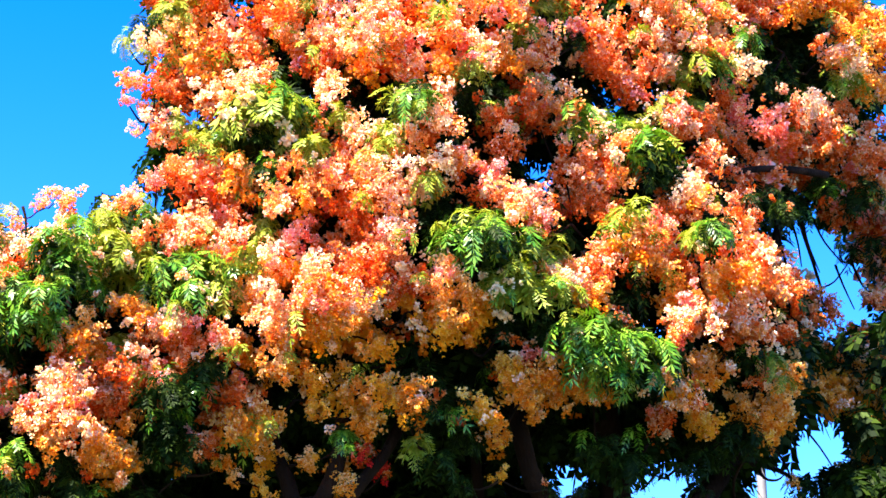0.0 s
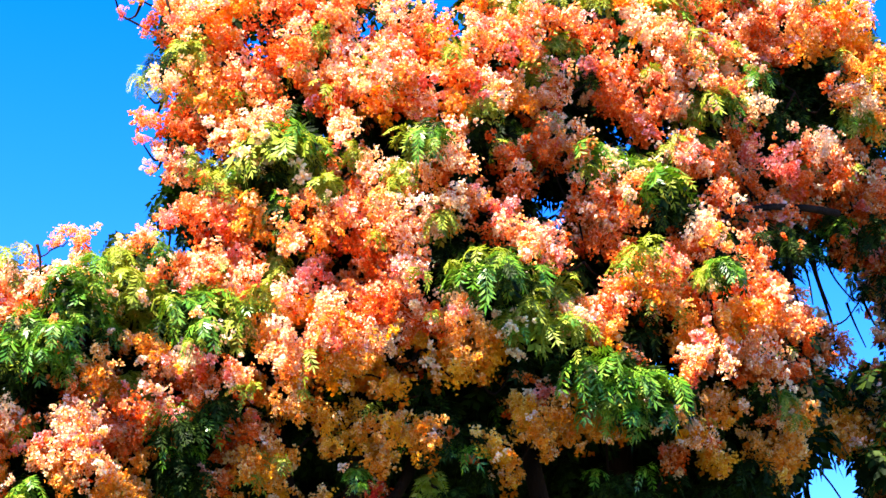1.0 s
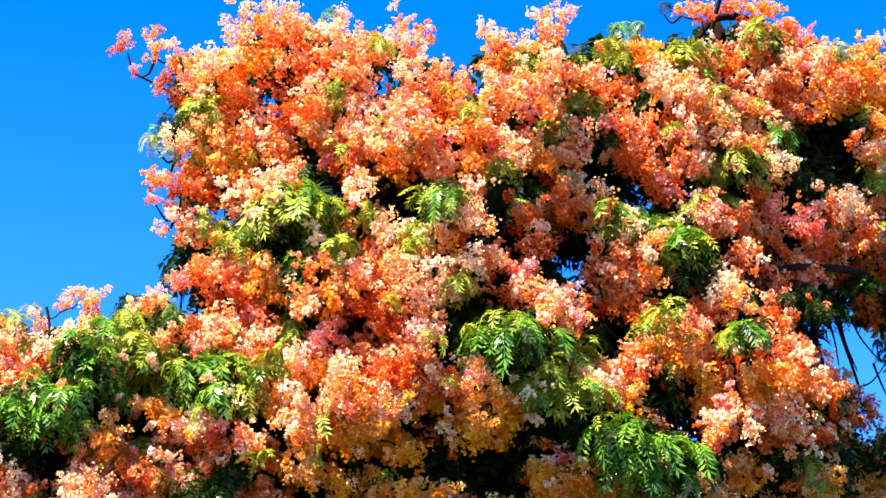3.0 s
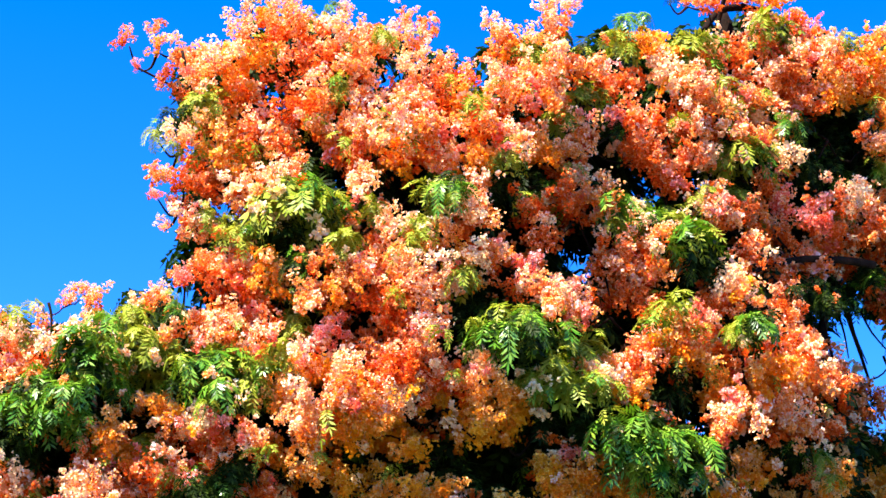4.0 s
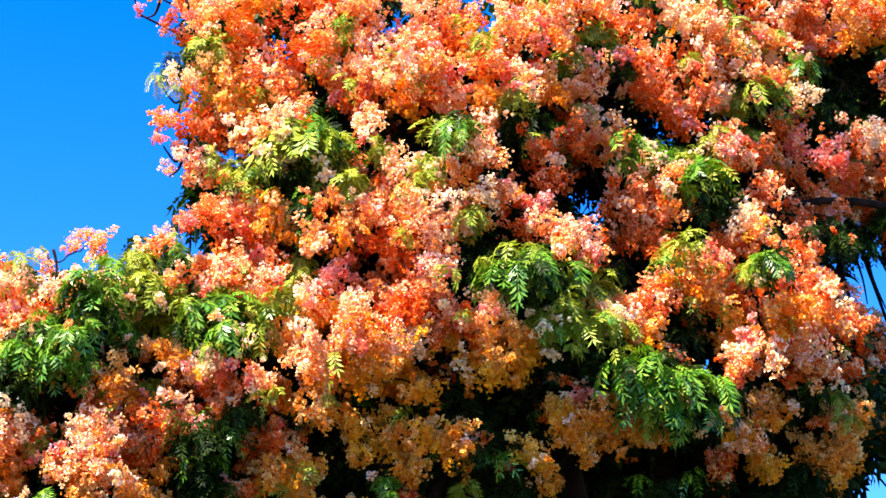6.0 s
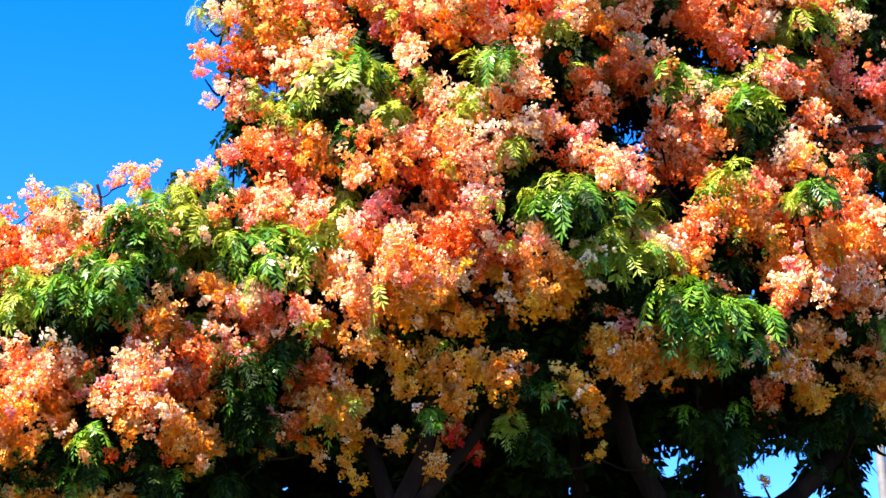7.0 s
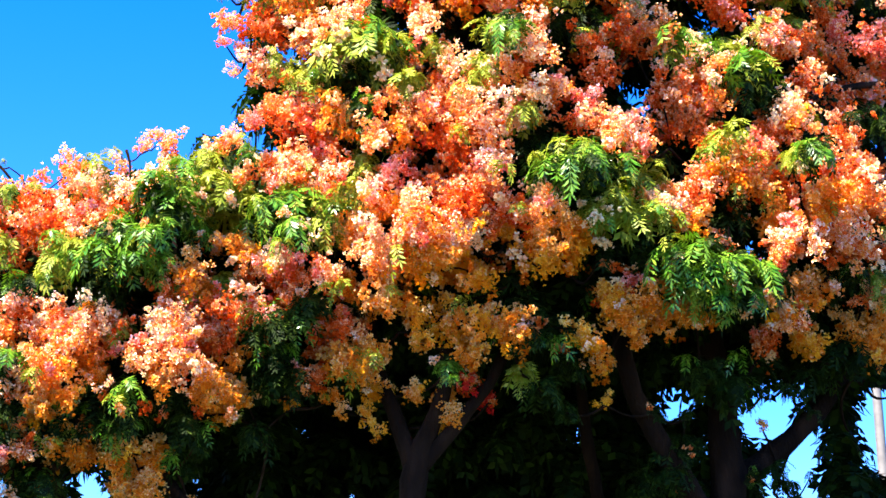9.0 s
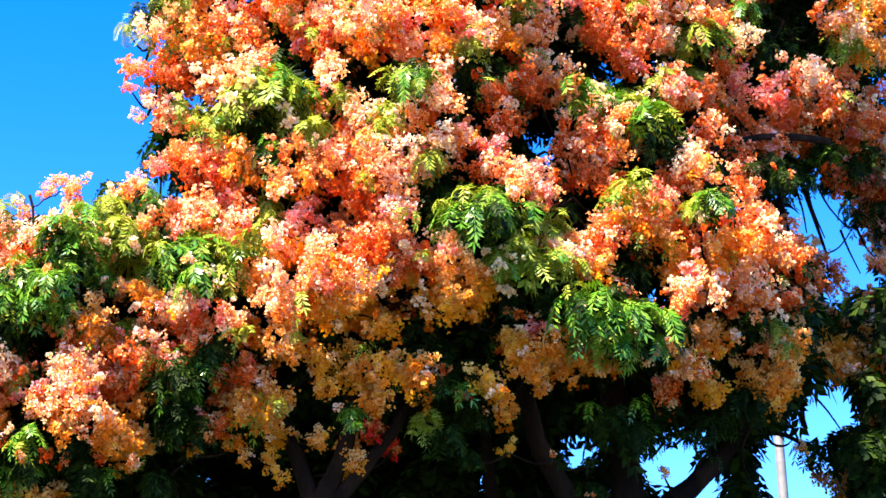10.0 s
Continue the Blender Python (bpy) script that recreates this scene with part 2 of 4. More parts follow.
def crown_front(x, z):
    """How far away the crown's face stands over a place of its plan: undercut below the eaves, set back in a hollow on
    one flank, swelling out at two boughs; shaped so that shade and sun fall as wanted.
    """
    eaves = 3.8 + 0.6 * ease((x + 1.7) / 1.0)
    hollow = 0.58 * ease((x - 2.0) / 0.35) * ease((6.25 - z) / 0.4)
    swell = 0.42 * math.exp(-((x - 1.5) / 0.42) ** 2 - ((z - 4.9) / 0.40) ** 2) + 0.25 * math.exp(-((x - 0.9) / 0.40) ** 2 - ((z - 4.45) / 0.25) ** 2)
    # pushes the added top bough forward so that its shadow reaches the flank
    swell += 0.85 * ease((z - 7.85) / 0.3)
    return 8.6 + 0.7 * max(0.0, x) + 0.12 * max(0.0, z - 5.2) + 0.55 * max(0.0, eaves - z) + hollow - swell


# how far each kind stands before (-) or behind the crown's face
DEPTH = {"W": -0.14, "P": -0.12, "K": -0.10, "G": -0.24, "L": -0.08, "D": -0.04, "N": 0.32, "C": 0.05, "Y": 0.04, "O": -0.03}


class Gather:
    """Collects turned and scaled copies of shapes for one joined mesh."""

    def __init__(self):
        self.v, self.q, self.a, self.n = [], [], [], 0

    def add(self, shape, place, scale, rng):
        v, q, pale_values = shape
        self.a.append(pale_values)
        r = np.array(Euler((rng.uniform(-0.4, 0.4), rng.uniform(-0.4, 0.4), rng.uniform(0, 6.28))).to_matrix())
        self.v.append(v @ r.T * scale + np.array(place))
        self.q.append(q + self.n)
        self.n += len(v)

    def mesh(self, name, material):
        return quad_mesh(name, np.concatenate(self.v), np.concatenate(self.q), material, np.concatenate(self.a))


# ---- ground ----
def build_ground():
    n, half = 60, 1500.0
    verts, faces = [], []
    for j in range(n + 1):
        for i in range(n + 1):
            u, w = i / n * 2 - 1, j / n * 2 - 1
            x, y = half * u * abs(u), half * w * abs(w) + 8
            verts.append((x, y, 0.06 * noise.noise((x * 0.2, y * 0.2, 0))))
    for j in range(n):
        for i in range(n):
            a = j * (n + 1) + i
            faces.append((a, a + 1, a + n + 2, a + n + 1))
    tagged(new("ground", mesh_of("ground", verts, faces, GRASS, True)), "short green grass ground under the flowering tree", "ground", kind="structure")


build_ground()


# ---- street lamp pole far behind the tree ----
def build_pole():
    pole = tagged(new("street_lamp"), "pale grey steel street lamp pole behind the tree", "street lamp")
    pole.matrix_basis = pose(4.36, 24.0, 0)
    v, f = tube([(0, 0, 0.0), (0, 0, 3.0), (0, 0, 7.6)], [0.085, 0.078, 0.062], 16)
    child("shaft", mesh_of("shaft", v, f, POLE_GREY, True), pole)
    v, f = tube([(0, 0, -0.05), (0, 0, 0.02), (0, 0, 0.03)], [0.2, 0.2, 0.1], 16)
    child("base_plate", mesh_of("base_plate", v, f, POLE_GREY), pole)
    v, f = tube([(0, 0, 7.58), (0, 0, 7.66), (0, 0, 7.72)], [0.075, 0.075, 0.03], 16)
    child("cap", mesh_of("cap", v, f, POLE_GREY), pole)


build_pole()

# ---- the tree: trunk and limbs ----
tree = tagged(new("flowering_tree"), "large flowering tree covered in peach, coral and golden blossom", "tree")
tree.matrix_basis = pose(0.35, 10.4, 0)
ORIGIN = Vector((0.35, 10.4, 0))


def limb(name, path, radii, sides=10):
    v, f = tube([Vector(p) - ORIGIN for p in path], radii, sides, 0.3)
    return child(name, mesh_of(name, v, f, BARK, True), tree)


limb("trunk", [(0.35, 10.4, -0.05), (0.37, 10.4, 0.5), (0.32, 10.38, 1.1), (0.3, 10.3, 1.7)], [0.36, 0.27, 0.25, 0.24], 18)
limb("limb", [(0.25, 10.3, 1.5), (-0.25, 9.8, 2.1), (-0.68, 9.3, 2.7), (-0.73, 9.1, 2.95), (-0.70, 9.1, 3.34), (-0.59, 9.1, 3.63), (-0.53, 9.1, 3.95), (-0.6, 9.3, 5.0)], [0.117, 0.101, 0.086, 0.078, 0.066, 0.047, 0.039, 0.023])
limb("limb", [(-0.70, 9.1, 3.30), (-0.42, 9.1, 3.63), (-0.24, 9.15, 3.92), (0.1, 9.5, 5.0), (0.2, 9.7, 6.0)], [0.047, 0.035, 0.031, 0.027, 0.016])
limb("limb", [(-0.71, 9.1, 3.30), (-0.82, 9.12, 3.64), (-0.91, 9.15, 3.9), (-1.1, 9.3, 5.0), (-1.3, 9.3, 6.1)], [0.051, 0.039, 0.035, 0.027, 0.014])
limb("limb", [(0.4, 10.3, 1.5), (0.85, 10.0, 2.3), (0.97, 9.95, 2.99), (0.99, 9.99, 3.61), (0.98, 9.98, 3.92), (0.93, 9.95, 4.31), (1.0, 10.2, 5.6), (1.3, 10.3, 6.6), (1.58, 10.29, 7.3), (1.57, 10.3, 7.6)], [0.125, 0.113, 0.105, 0.098, 0.086, 0.078, 0.062, 0.055, 0.051, 0.039])
limb("limb", [(0.97, 9.92, 2.95), (0.74, 9.72, 3.31), (0.54, 9.58, 3.65), (0.43, 9.5, 3.95), (0.3, 9.7, 5.2)], [0.078, 0.066, 0.058, 0.051, 0.023])
limb("limb", [(0.97, 9.99, 3.36), (1.12, 10.07, 3.45), (1.26, 10.18, 3.56), (1.47, 10.33, 3.74), (1.71, 10.5, 4.06), (2.0, 10.6, 4.9), (2.2, 10.7, 6.0)], [0.070, 0.066, 0.062, 0.058, 0.055, 0.039, 0.023])
limb("limb", [(0.3, 10.35, 1.6), (0.10, 10.2, 2.5), (0.26, 10.2, 3.2), (0.20, 10.0, 3.7), (0.15, 9.8, 4.6)], [0.06, 0.05, 0.04, 0.035, 0.02])
limb("limb", [(0.2, 10.35, 1.4), (-0.9, 9.8, 2.2), (-1.68, 9.2, 2.88), (-1.83, 9.1, 3.07), (-2.03, 9.1, 3.31), (-2.06, 9.1, 3.67), (-2.12, 9.1, 3.9), (-2.0, 9.2, 4.9)], [0.086, 0.070, 0.051, 0.043, 0.035, 0.031, 0.027, 0.016])
limb("limb", [(-0.6, 10.0, 1.95), (-1.8, 9.6, 2.3), (-2.55, 9.2, 2.75), (-2.62, 9.1, 3.2), (-2.74, 9.1, 3.5), (-2.73, 9.1, 3.9), (-2.6, 9.2, 4.8)], [0.078, 0.078, 0.074, 0.058, 0.047, 0.035, 0.020])
limb("limb", [(1.40, 10.04, 7.32), (1.46, 10.1, 7.44), (1.54, 10.16, 7.55), (1.71, 10.29, 7.65), (1.92, 10.45, 7.70)], [0.017, 0.022, 0.027, 0.023, 0.016], 7)
limb("limb", [(2.45, 10.55, 5.95), (2.2, 10.3, 5.88), (1.97, 10.16, 5.83), (1.73, 9.97, 5.72), (1.53, 9.82, 5.58)], [0.027, 0.023, 0.022, 0.017, 0.011], 7)

# bare twigs that show against the light
for path in (
    [(2.46, 11.38, 5.96), (2.51, 11.52, 5.85), (2.58, 11.53, 5.63)],
    [(2.38, 11.37, 5.93), (2.43, 11.46, 5.82), (2.44, 11.44, 5.64)],
    [(2.54, 11.42, 5.97), (2.65, 11.61, 5.88), (2.79, 11.70, 5.75)],
    [(2.72, 11.65, 5.73), (2.77, 11.66, 5.57), (2.84, 11.70, 5.42)],
    [(1.82, 10.34, 4.09), (1.72, 10.36, 3.92), (1.75, 10.47, 3.77), (1.86, 10.61, 3.65)],
    [(1.84, 10.37, 4.06), (1.92, 10.48, 3.96), (2.01, 10.55, 3.96), (2.07, 10.62, 4.01)],
    [(2.30, 11.15, 4.46), (2.45, 11.32, 4.35), (2.60, 11.51, 4.20)],
    [(2.01, 10.54, 4.15), (2.15, 10.90, 4.10), (2.23, 11.17, 4.05)],
    [(0.49, 9.05, 5.95), (0.60, 9.15, 6.07), (0.78, 9.29, 6.26)],
    [(-0.29, 8.76, 6.50), (-0.34, 8.73, 6.31), (-0.41, 8.72, 6.18)],
    [(-1.61, 8.65, 6.44), (-1.58, 8.64, 6.33), (-1.54, 8.62, 6.18)],
    [(-2.95, 8.70, 4.98), (-2.85, 8.70, 4.87), (-2.78, 8.70, 4.76)],
    [(-3.06, 8.60, 5.14), (-3.02, 8.60, 5.04), (-3.00, 8.60, 4.96)],
    [(-2.19, 8.60, 4.96), (-2.17, 8.60, 4.89), (-2.16, 8.60, 4.79)],
    [(1.44, 10.49, 3.71), (1.51, 10.45, 3.88), (1.66, 10.47, 4.02), (1.81, 10.51, 4.13)],
):
    limb("twig", path, [0.011, 0.009, 0.007, 0.004][-len(path):], 6)

# where boughs spring from: points along the limbs
NODES = [Vector(p) for p in ((-0.59, 9.1, 3.63), (-0.6, 9.3, 5.0), (0.1, 9.5, 5.0), (0.2, 9.7, 6.0), (-1.1, 9.3, 5.0), (-1.3, 9.3, 6.1), (0.93, 9.95, 4.31), (1.0, 10.2, 5.6), (1.3, 10.3, 6.6), (0.43, 9.5, 3.95), (1.71, 10.5, 4.06), (2.0, 10.6, 4.9), (2.2, 10.7, 6.0), (-2.06, 9.1, 3.67), (-2.0, 9.2, 4.9), (-2.73, 9.1, 3.8), (-2.6, 9.2, 4.8), (0.15, 9.8, 4.6))]

# ---- the boughs: each clump of blossom or leaves by its place across and up, its radius and its kind ----
# P peach, also sunlit tops, C coral, K pink, O orange, Y golden, W cream, R red blossom; G green, L young yellow-green,
# D dark leaves and leaves in shade, N the same set deep to paint shaded pockets
BOUGHS = []
BOUGHS.append([
    (2.87, 7.89, 0.122, 'P'), (2.67, 7.73, 0.120, 'P'), (2.22, 7.66, 0.046, 'K'), (2.43, 7.59, 0.098, 'L'),
    (2.04, 7.58, 0.114, 'C'), (2.78, 7.52, 0.120, 'P'), (2.12, 7.50, 0.084, 'K'), (2.59, 7.47, 0.138, 'O'),
    (2.29, 7.46, 0.115, 'P'), (2.44, 7.29, 0.108, 'C'), (2.31, 7.28, 0.115, 'C'), (2.96, 7.28, 0.141, 'O'),
    (2.06, 7.27, 0.113, 'P'), (2.61, 7.25, 0.148, 'O'), (2.76, 7.24, 0.138, 'O'), (2.25, 7.13, 0.113, 'O'),
    (3.26, 7.07, 0.163, 'O'), (2.95, 7.05, 0.112, 'O'), (2.73, 7.02, 0.117, 'O'), (2.44, 6.94, 0.152, 'N'),
    (2.02, 6.91, 0.129, 'C'), (2.69, 6.83, 0.096, 'W'), (2.56, 6.83, 0.114, 'P'), (2.21, 6.76, 0.167, 'N'),
    (2.89, 6.71, 0.109, 'O'), (2.75, 6.66, 0.108, 'O'), (2.62, 6.65, 0.095, 'L'), (2.36, 6.65, 0.186, 'N'),
    (3.19, 6.59, 0.159, 'C'), (2.05, 6.45, 0.090, 'D'),
])
BOUGHS.append([
    (2.13, 6.44, 0.145, 'N'), (2.59, 6.43, 0.094, 'C'), (2.82, 6.36, 0.096, 'C'), (2.37, 6.36, 0.092, 'W'),
    (2.20, 6.30, 0.116, 'C'), (2.44, 6.22, 0.110, 'C'),
])
BOUGHS.append([
    (1.89, 7.67, 0.121, 'O'), (1.68, 7.60, 0.130, 'C'), (1.43, 7.45, 0.102, 'C'), (1.78, 7.42, 0.093, 'L'),
    (1.29, 7.41, 0.086, 'P'), (1.94, 7.38, 0.094, 'L'), (1.17, 7.38, 0.057, 'D'), (1.73, 7.31, 0.118, 'C'),
    (1.88, 7.18, 0.148, 'C'), (0.99, 7.15, 0.077, 'G'), (1.52, 7.09, 0.108, 'C'), (1.29, 7.08, 0.142, 'L'),
    (1.40, 7.04, 0.114, 'P'), (1.95, 7.01, 0.147, 'C'), (1.78, 6.99, 0.116, 'P'), (1.06, 6.94, 0.111, 'O'),
    (1.58, 6.86, 0.107, 'P'), (1.69, 6.82, 0.100, 'P'), (1.23, 6.81, 0.097, 'P'), (1.12, 6.80, 0.103, 'W'),
    (1.20, 6.79, 0.087, 'L'), (1.81, 6.78, 0.065, 'D'), (1.34, 6.77, 0.112, 'P'), (1.92, 6.72, 0.080, 'G'),
    (1.80, 6.69, 0.126, 'P'), (1.45, 6.69, 0.112, 'P'), (1.67, 6.59, 0.106, 'P'), (1.36, 6.49, 0.086, 'P'),
    (1.25, 6.49, 0.086, 'P'), (1.86, 6.47, 0.089, 'W'),
])
BOUGHS.append([
    (1.70, 6.45, 0.088, 'G'), (1.58, 6.45, 0.122, 'L'), (1.10, 6.39, 0.128, 'C'), (1.44, 6.32, 0.103, 'L'),
    (1.35, 6.28, 0.085, 'W'), (1.57, 6.24, 0.104, 'N'), (0.98, 6.23, 0.133, 'C'), (1.20, 6.23, 0.101, 'C'),
    (1.72, 6.22, 0.098, 'C'),
])
BOUGHS.append([
    (0.86, 7.07, 0.096, 'G'), (0.51, 7.02, 0.067, 'P'), (0.95, 6.98, 0.120, 'O'), (0.41, 6.95, 0.083, 'P'),
    (0.80, 6.90, 0.095, 'L'), (0.39, 6.82, 0.092, 'P'), (0.45, 6.79, 0.082, 'L'), (0.04, 6.73, 0.058, 'P'),
    (0.12, 6.67, 0.096, 'P'), (0.28, 6.64, 0.081, 'L'), (0.59, 6.63, 0.099, 'P'), (0.83, 6.60, 0.100, 'C'),
    (0.42, 6.60, 0.104, 'P'), (0.69, 6.59, 0.099, 'C'), (0.15, 6.59, 0.090, 'O'), (0.28, 6.50, 0.096, 'P'),
    (0.68, 6.47, 0.082, 'L'), (0.75, 6.42, 0.082, 'N'), (0.55, 6.42, 0.081, 'L'), (0.38, 6.39, 0.112, 'P'),
    (0.09, 6.39, 0.069, 'P'), (0.89, 6.35, 0.133, 'C'), (0.22, 6.34, 0.095, 'P'), (0.54, 6.34, 0.097, 'N'),
    (0.75, 6.30, 0.082, 'D'), (0.15, 6.26, 0.110, 'P'), (0.41, 6.21, 0.096, 'L'),
])
BOUGHS.append([
    (-0.45, 6.85, 0.032, 'W'), (-0.74, 6.79, 0.058, 'P'), (-0.83, 6.79, 0.058, 'G'), (-0.39, 6.73, 0.058, 'P'),
    (-0.81, 6.65, 0.096, 'P'), (-0.26, 6.64, 0.057, 'P'), (-0.45, 6.64, 0.070, 'P'), (-0.53, 6.60, 0.064, 'L'),
    (-0.67, 6.60, 0.079, 'P'), (-0.92, 6.60, 0.111, 'C'), (-0.35, 6.58, 0.089, 'P'), (-0.57, 6.54, 0.079, 'P'),
    (-0.30, 6.48, 0.057, 'P'), (-0.79, 6.48, 0.101, 'C'), (-0.94, 6.44, 0.110, 'C'), (-0.69, 6.42, 0.088, 'P'),
    (-0.40, 6.41, 0.056, 'W'), (-0.16, 6.37, 0.088, 'C'), (-0.33, 6.35, 0.050, 'P'), (-0.04, 6.31, 0.081, 'C'),
    (-0.25, 6.31, 0.109, 'C'), (-0.60, 6.31, 0.087, 'P'), (-0.75, 6.26, 0.069, 'L'), (-0.44, 6.24, 0.093, 'P'),
    (-0.90, 6.24, 0.100, 'P'), (-0.34, 6.20, 0.087, 'P'),
])
BOUGHS.append([
    (-1.28, 6.85, 0.039, 'G'), (-1.09, 6.81, 0.097, 'P'), (-1.20, 6.79, 0.097, 'O'), (-1.31, 6.77, 0.097, 'P'),
    (-0.99, 6.71, 0.096, 'P'), (-1.80, 6.67, 0.065, 'P'), (-1.14, 6.61, 0.112, 'C'), (-1.28, 6.61, 0.102, 'P'),
    (-1.79, 6.55, 0.080, 'O'), (-1.67, 6.52, 0.096, 'P'), (-1.43, 6.48, 0.089, 'P'), (-1.26, 6.46, 0.101, 'O'),
    (-1.57, 6.44, 0.095, 'P'), (-1.10, 6.42, 0.110, 'C'), (-1.87, 6.42, 0.051, 'K'), (-1.50, 6.35, 0.088, 'P'),
    (-1.70, 6.35, 0.095, 'C'), (-1.37, 6.31, 0.101, 'O'), (-1.57, 6.25, 0.088, 'C'),
])
BOUGHS.append([
    (-1.95, 6.59, 0.090, 'C'),
])
BOUGHS.append([
    (2.61, 6.20, 0.119, 'C'), (2.83, 6.18, 0.115, 'C'), (2.06, 6.14, 0.100, 'K'), (2.29, 6.13, 0.102, 'C'),
    (3.17, 6.12, 0.177, 'D'), (2.16, 6.08, 0.126, 'C'), (2.89, 6.08, 0.116, 'P'), (2.61, 6.06, 0.121, 'C'),
    (2.80, 6.04, 0.116, 'D'), (2.23, 5.99, 0.117, 'C'), (2.47, 5.99, 0.106, 'D'), (2.60, 5.99, 0.107, 'C'),
    (2.73, 5.99, 0.136, 'D'), (2.83, 5.95, 0.157, 'C'), (2.97, 5.95, 0.138, 'C'), (3.26, 5.89, 0.182, 'C'),
    (2.62, 5.88, 0.101, 'C'), (2.31, 5.81, 0.106, 'D'), (2.90, 5.75, 0.157, 'D'),
])
BOUGHS.append([
    (1.41, 6.15, 0.102, 'N'), (1.79, 6.12, 0.077, 'K'), (1.52, 6.09, 0.075, 'L'), (1.05, 6.06, 0.116, 'C'),
    (1.33, 6.04, 0.094, 'L'), (1.36, 5.98, 0.094, 'P'), (1.58, 5.97, 0.096, 'C'), (1.77, 5.92, 0.110, 'C'),
    (1.41, 5.88, 0.094, 'P'), (1.00, 5.78, 0.081, 'G'), (1.95, 5.78, 0.104, 'C'), (1.10, 5.78, 0.091, 'L'),
    (1.18, 5.71, 0.124, 'G'),
])
BOUGHS.append([
    (0.57, 6.16, 0.096, 'P'), (0.88, 6.12, 0.114, 'C'), (0.01, 6.06, 0.123, 'P'), (0.50, 6.02, 0.089, 'P'),
    (0.18, 6.01, 0.099, 'P'), (0.34, 6.00, 0.094, 'O'), (0.12, 5.95, 0.077, 'N'), (0.43, 5.92, 0.094, 'C'),
    (0.15, 5.87, 0.080, 'L'), (0.56, 5.86, 0.101, 'P'), (0.66, 5.78, 0.089, 'P'), (0.73, 5.77, 0.111, 'G'),
    (0.27, 5.76, 0.092, 'N'), (0.46, 5.75, 0.087, 'C'), (0.12, 5.70, 0.079, 'D'),
])
BOUGHS.append([
    (-0.10, 6.18, 0.093, 'O'), (-0.22, 6.16, 0.124, 'C'), (-0.84, 6.14, 0.087, 'P'), (-0.59, 6.13, 0.108, 'P'),
    (-0.31, 6.05, 0.108, 'P'), (-0.85, 6.03, 0.077, 'L'), (-0.43, 6.02, 0.117, 'P'), (-0.65, 5.98, 0.098, 'P'),
    (-0.77, 5.94, 0.107, 'P'), (-0.25, 5.91, 0.107, 'P'), (-0.52, 5.87, 0.116, 'O'), (-0.40, 5.82, 0.106, 'O'),
    (-0.64, 5.82, 0.106, 'C'), (-0.00, 5.80, 0.106, 'O'), (-0.17, 5.77, 0.091, 'P'),
])
BOUGHS.append([
    (-1.27, 6.20, 0.119, 'C'), (-1.02, 6.16, 0.118, 'C'), (-1.49, 6.16, 0.087, 'L'), (-1.55, 6.12, 0.062, 'D'),
    (-1.67, 6.10, 0.069, 'D'), (-1.40, 6.07, 0.078, 'O'), (-1.60, 6.00, 0.087, 'W'), (-1.20, 5.98, 0.117, 'C'),
    (-1.49, 5.98, 0.093, 'C'), (-1.73, 5.96, 0.081, 'L'), (-1.07, 5.91, 0.116, 'C'), (-1.38, 5.91, 0.117, 'O'),
    (-1.62, 5.89, 0.068, 'L'), (-1.47, 5.80, 0.107, 'C'), (-1.24, 5.76, 0.116, 'O'), (-1.00, 5.73, 0.091, 'C'),
    (-1.68, 5.73, 0.086, 'P'),
])
BOUGHS.append([
    (2.64, 5.69, 0.085, 'D'), (2.01, 5.63, 0.098, 'D'), (2.73, 5.62, 0.135, 'D'), (2.92, 5.59, 0.117, 'D'),
    (2.05, 5.56, 0.077, 'D'), (3.20, 5.41, 0.179, 'C'), (2.92, 5.38, 0.097, 'P'), (2.33, 5.24, 0.118, 'C'),
    (2.50, 5.22, 0.097, 'C'), (2.09, 5.20, 0.097, 'C'),
])
BOUGHS.append([
    (1.56, 5.69, 0.094, 'C'), (1.03, 5.68, 0.097, 'P'), (1.25, 5.67, 0.092, 'D'), (1.67, 5.65, 0.135, 'N'),
    (1.85, 5.63, 0.137, 'N'), (1.73, 5.61, 0.096, 'C'), (1.33, 5.58, 0.099, 'N'), (1.84, 5.54, 0.086, 'D'),
    (1.29, 5.53, 0.091, 'D'), (1.15, 5.53, 0.123, 'D'), (1.95, 5.51, 0.120, 'N'), (0.98, 5.48, 0.102, 'P'),
    (1.41, 5.46, 0.105, 'W'), (1.71, 5.42, 0.084, 'C'), (1.34, 5.37, 0.104, 'C'), (1.48, 5.37, 0.091, 'P'),
    (1.78, 5.36, 0.067, 'P'), (1.31, 5.24, 0.080, 'C'),
])
BOUGHS.append([
    (0.81, 5.68, 0.111, 'L'), (0.89, 5.67, 0.096, 'P'), (0.53, 5.66, 0.093, 'C'), (0.30, 5.59, 0.098, 'C'),
    (0.33, 5.46, 0.091, 'C'), (0.78, 5.46, 0.119, 'C'), (0.68, 5.39, 0.087, 'C'), (0.81, 5.32, 0.125, 'C'),
    (0.08, 5.24, 0.089, 'P'), (0.24, 5.22, 0.075, 'K'), (0.70, 5.22, 0.099, 'C'),
])
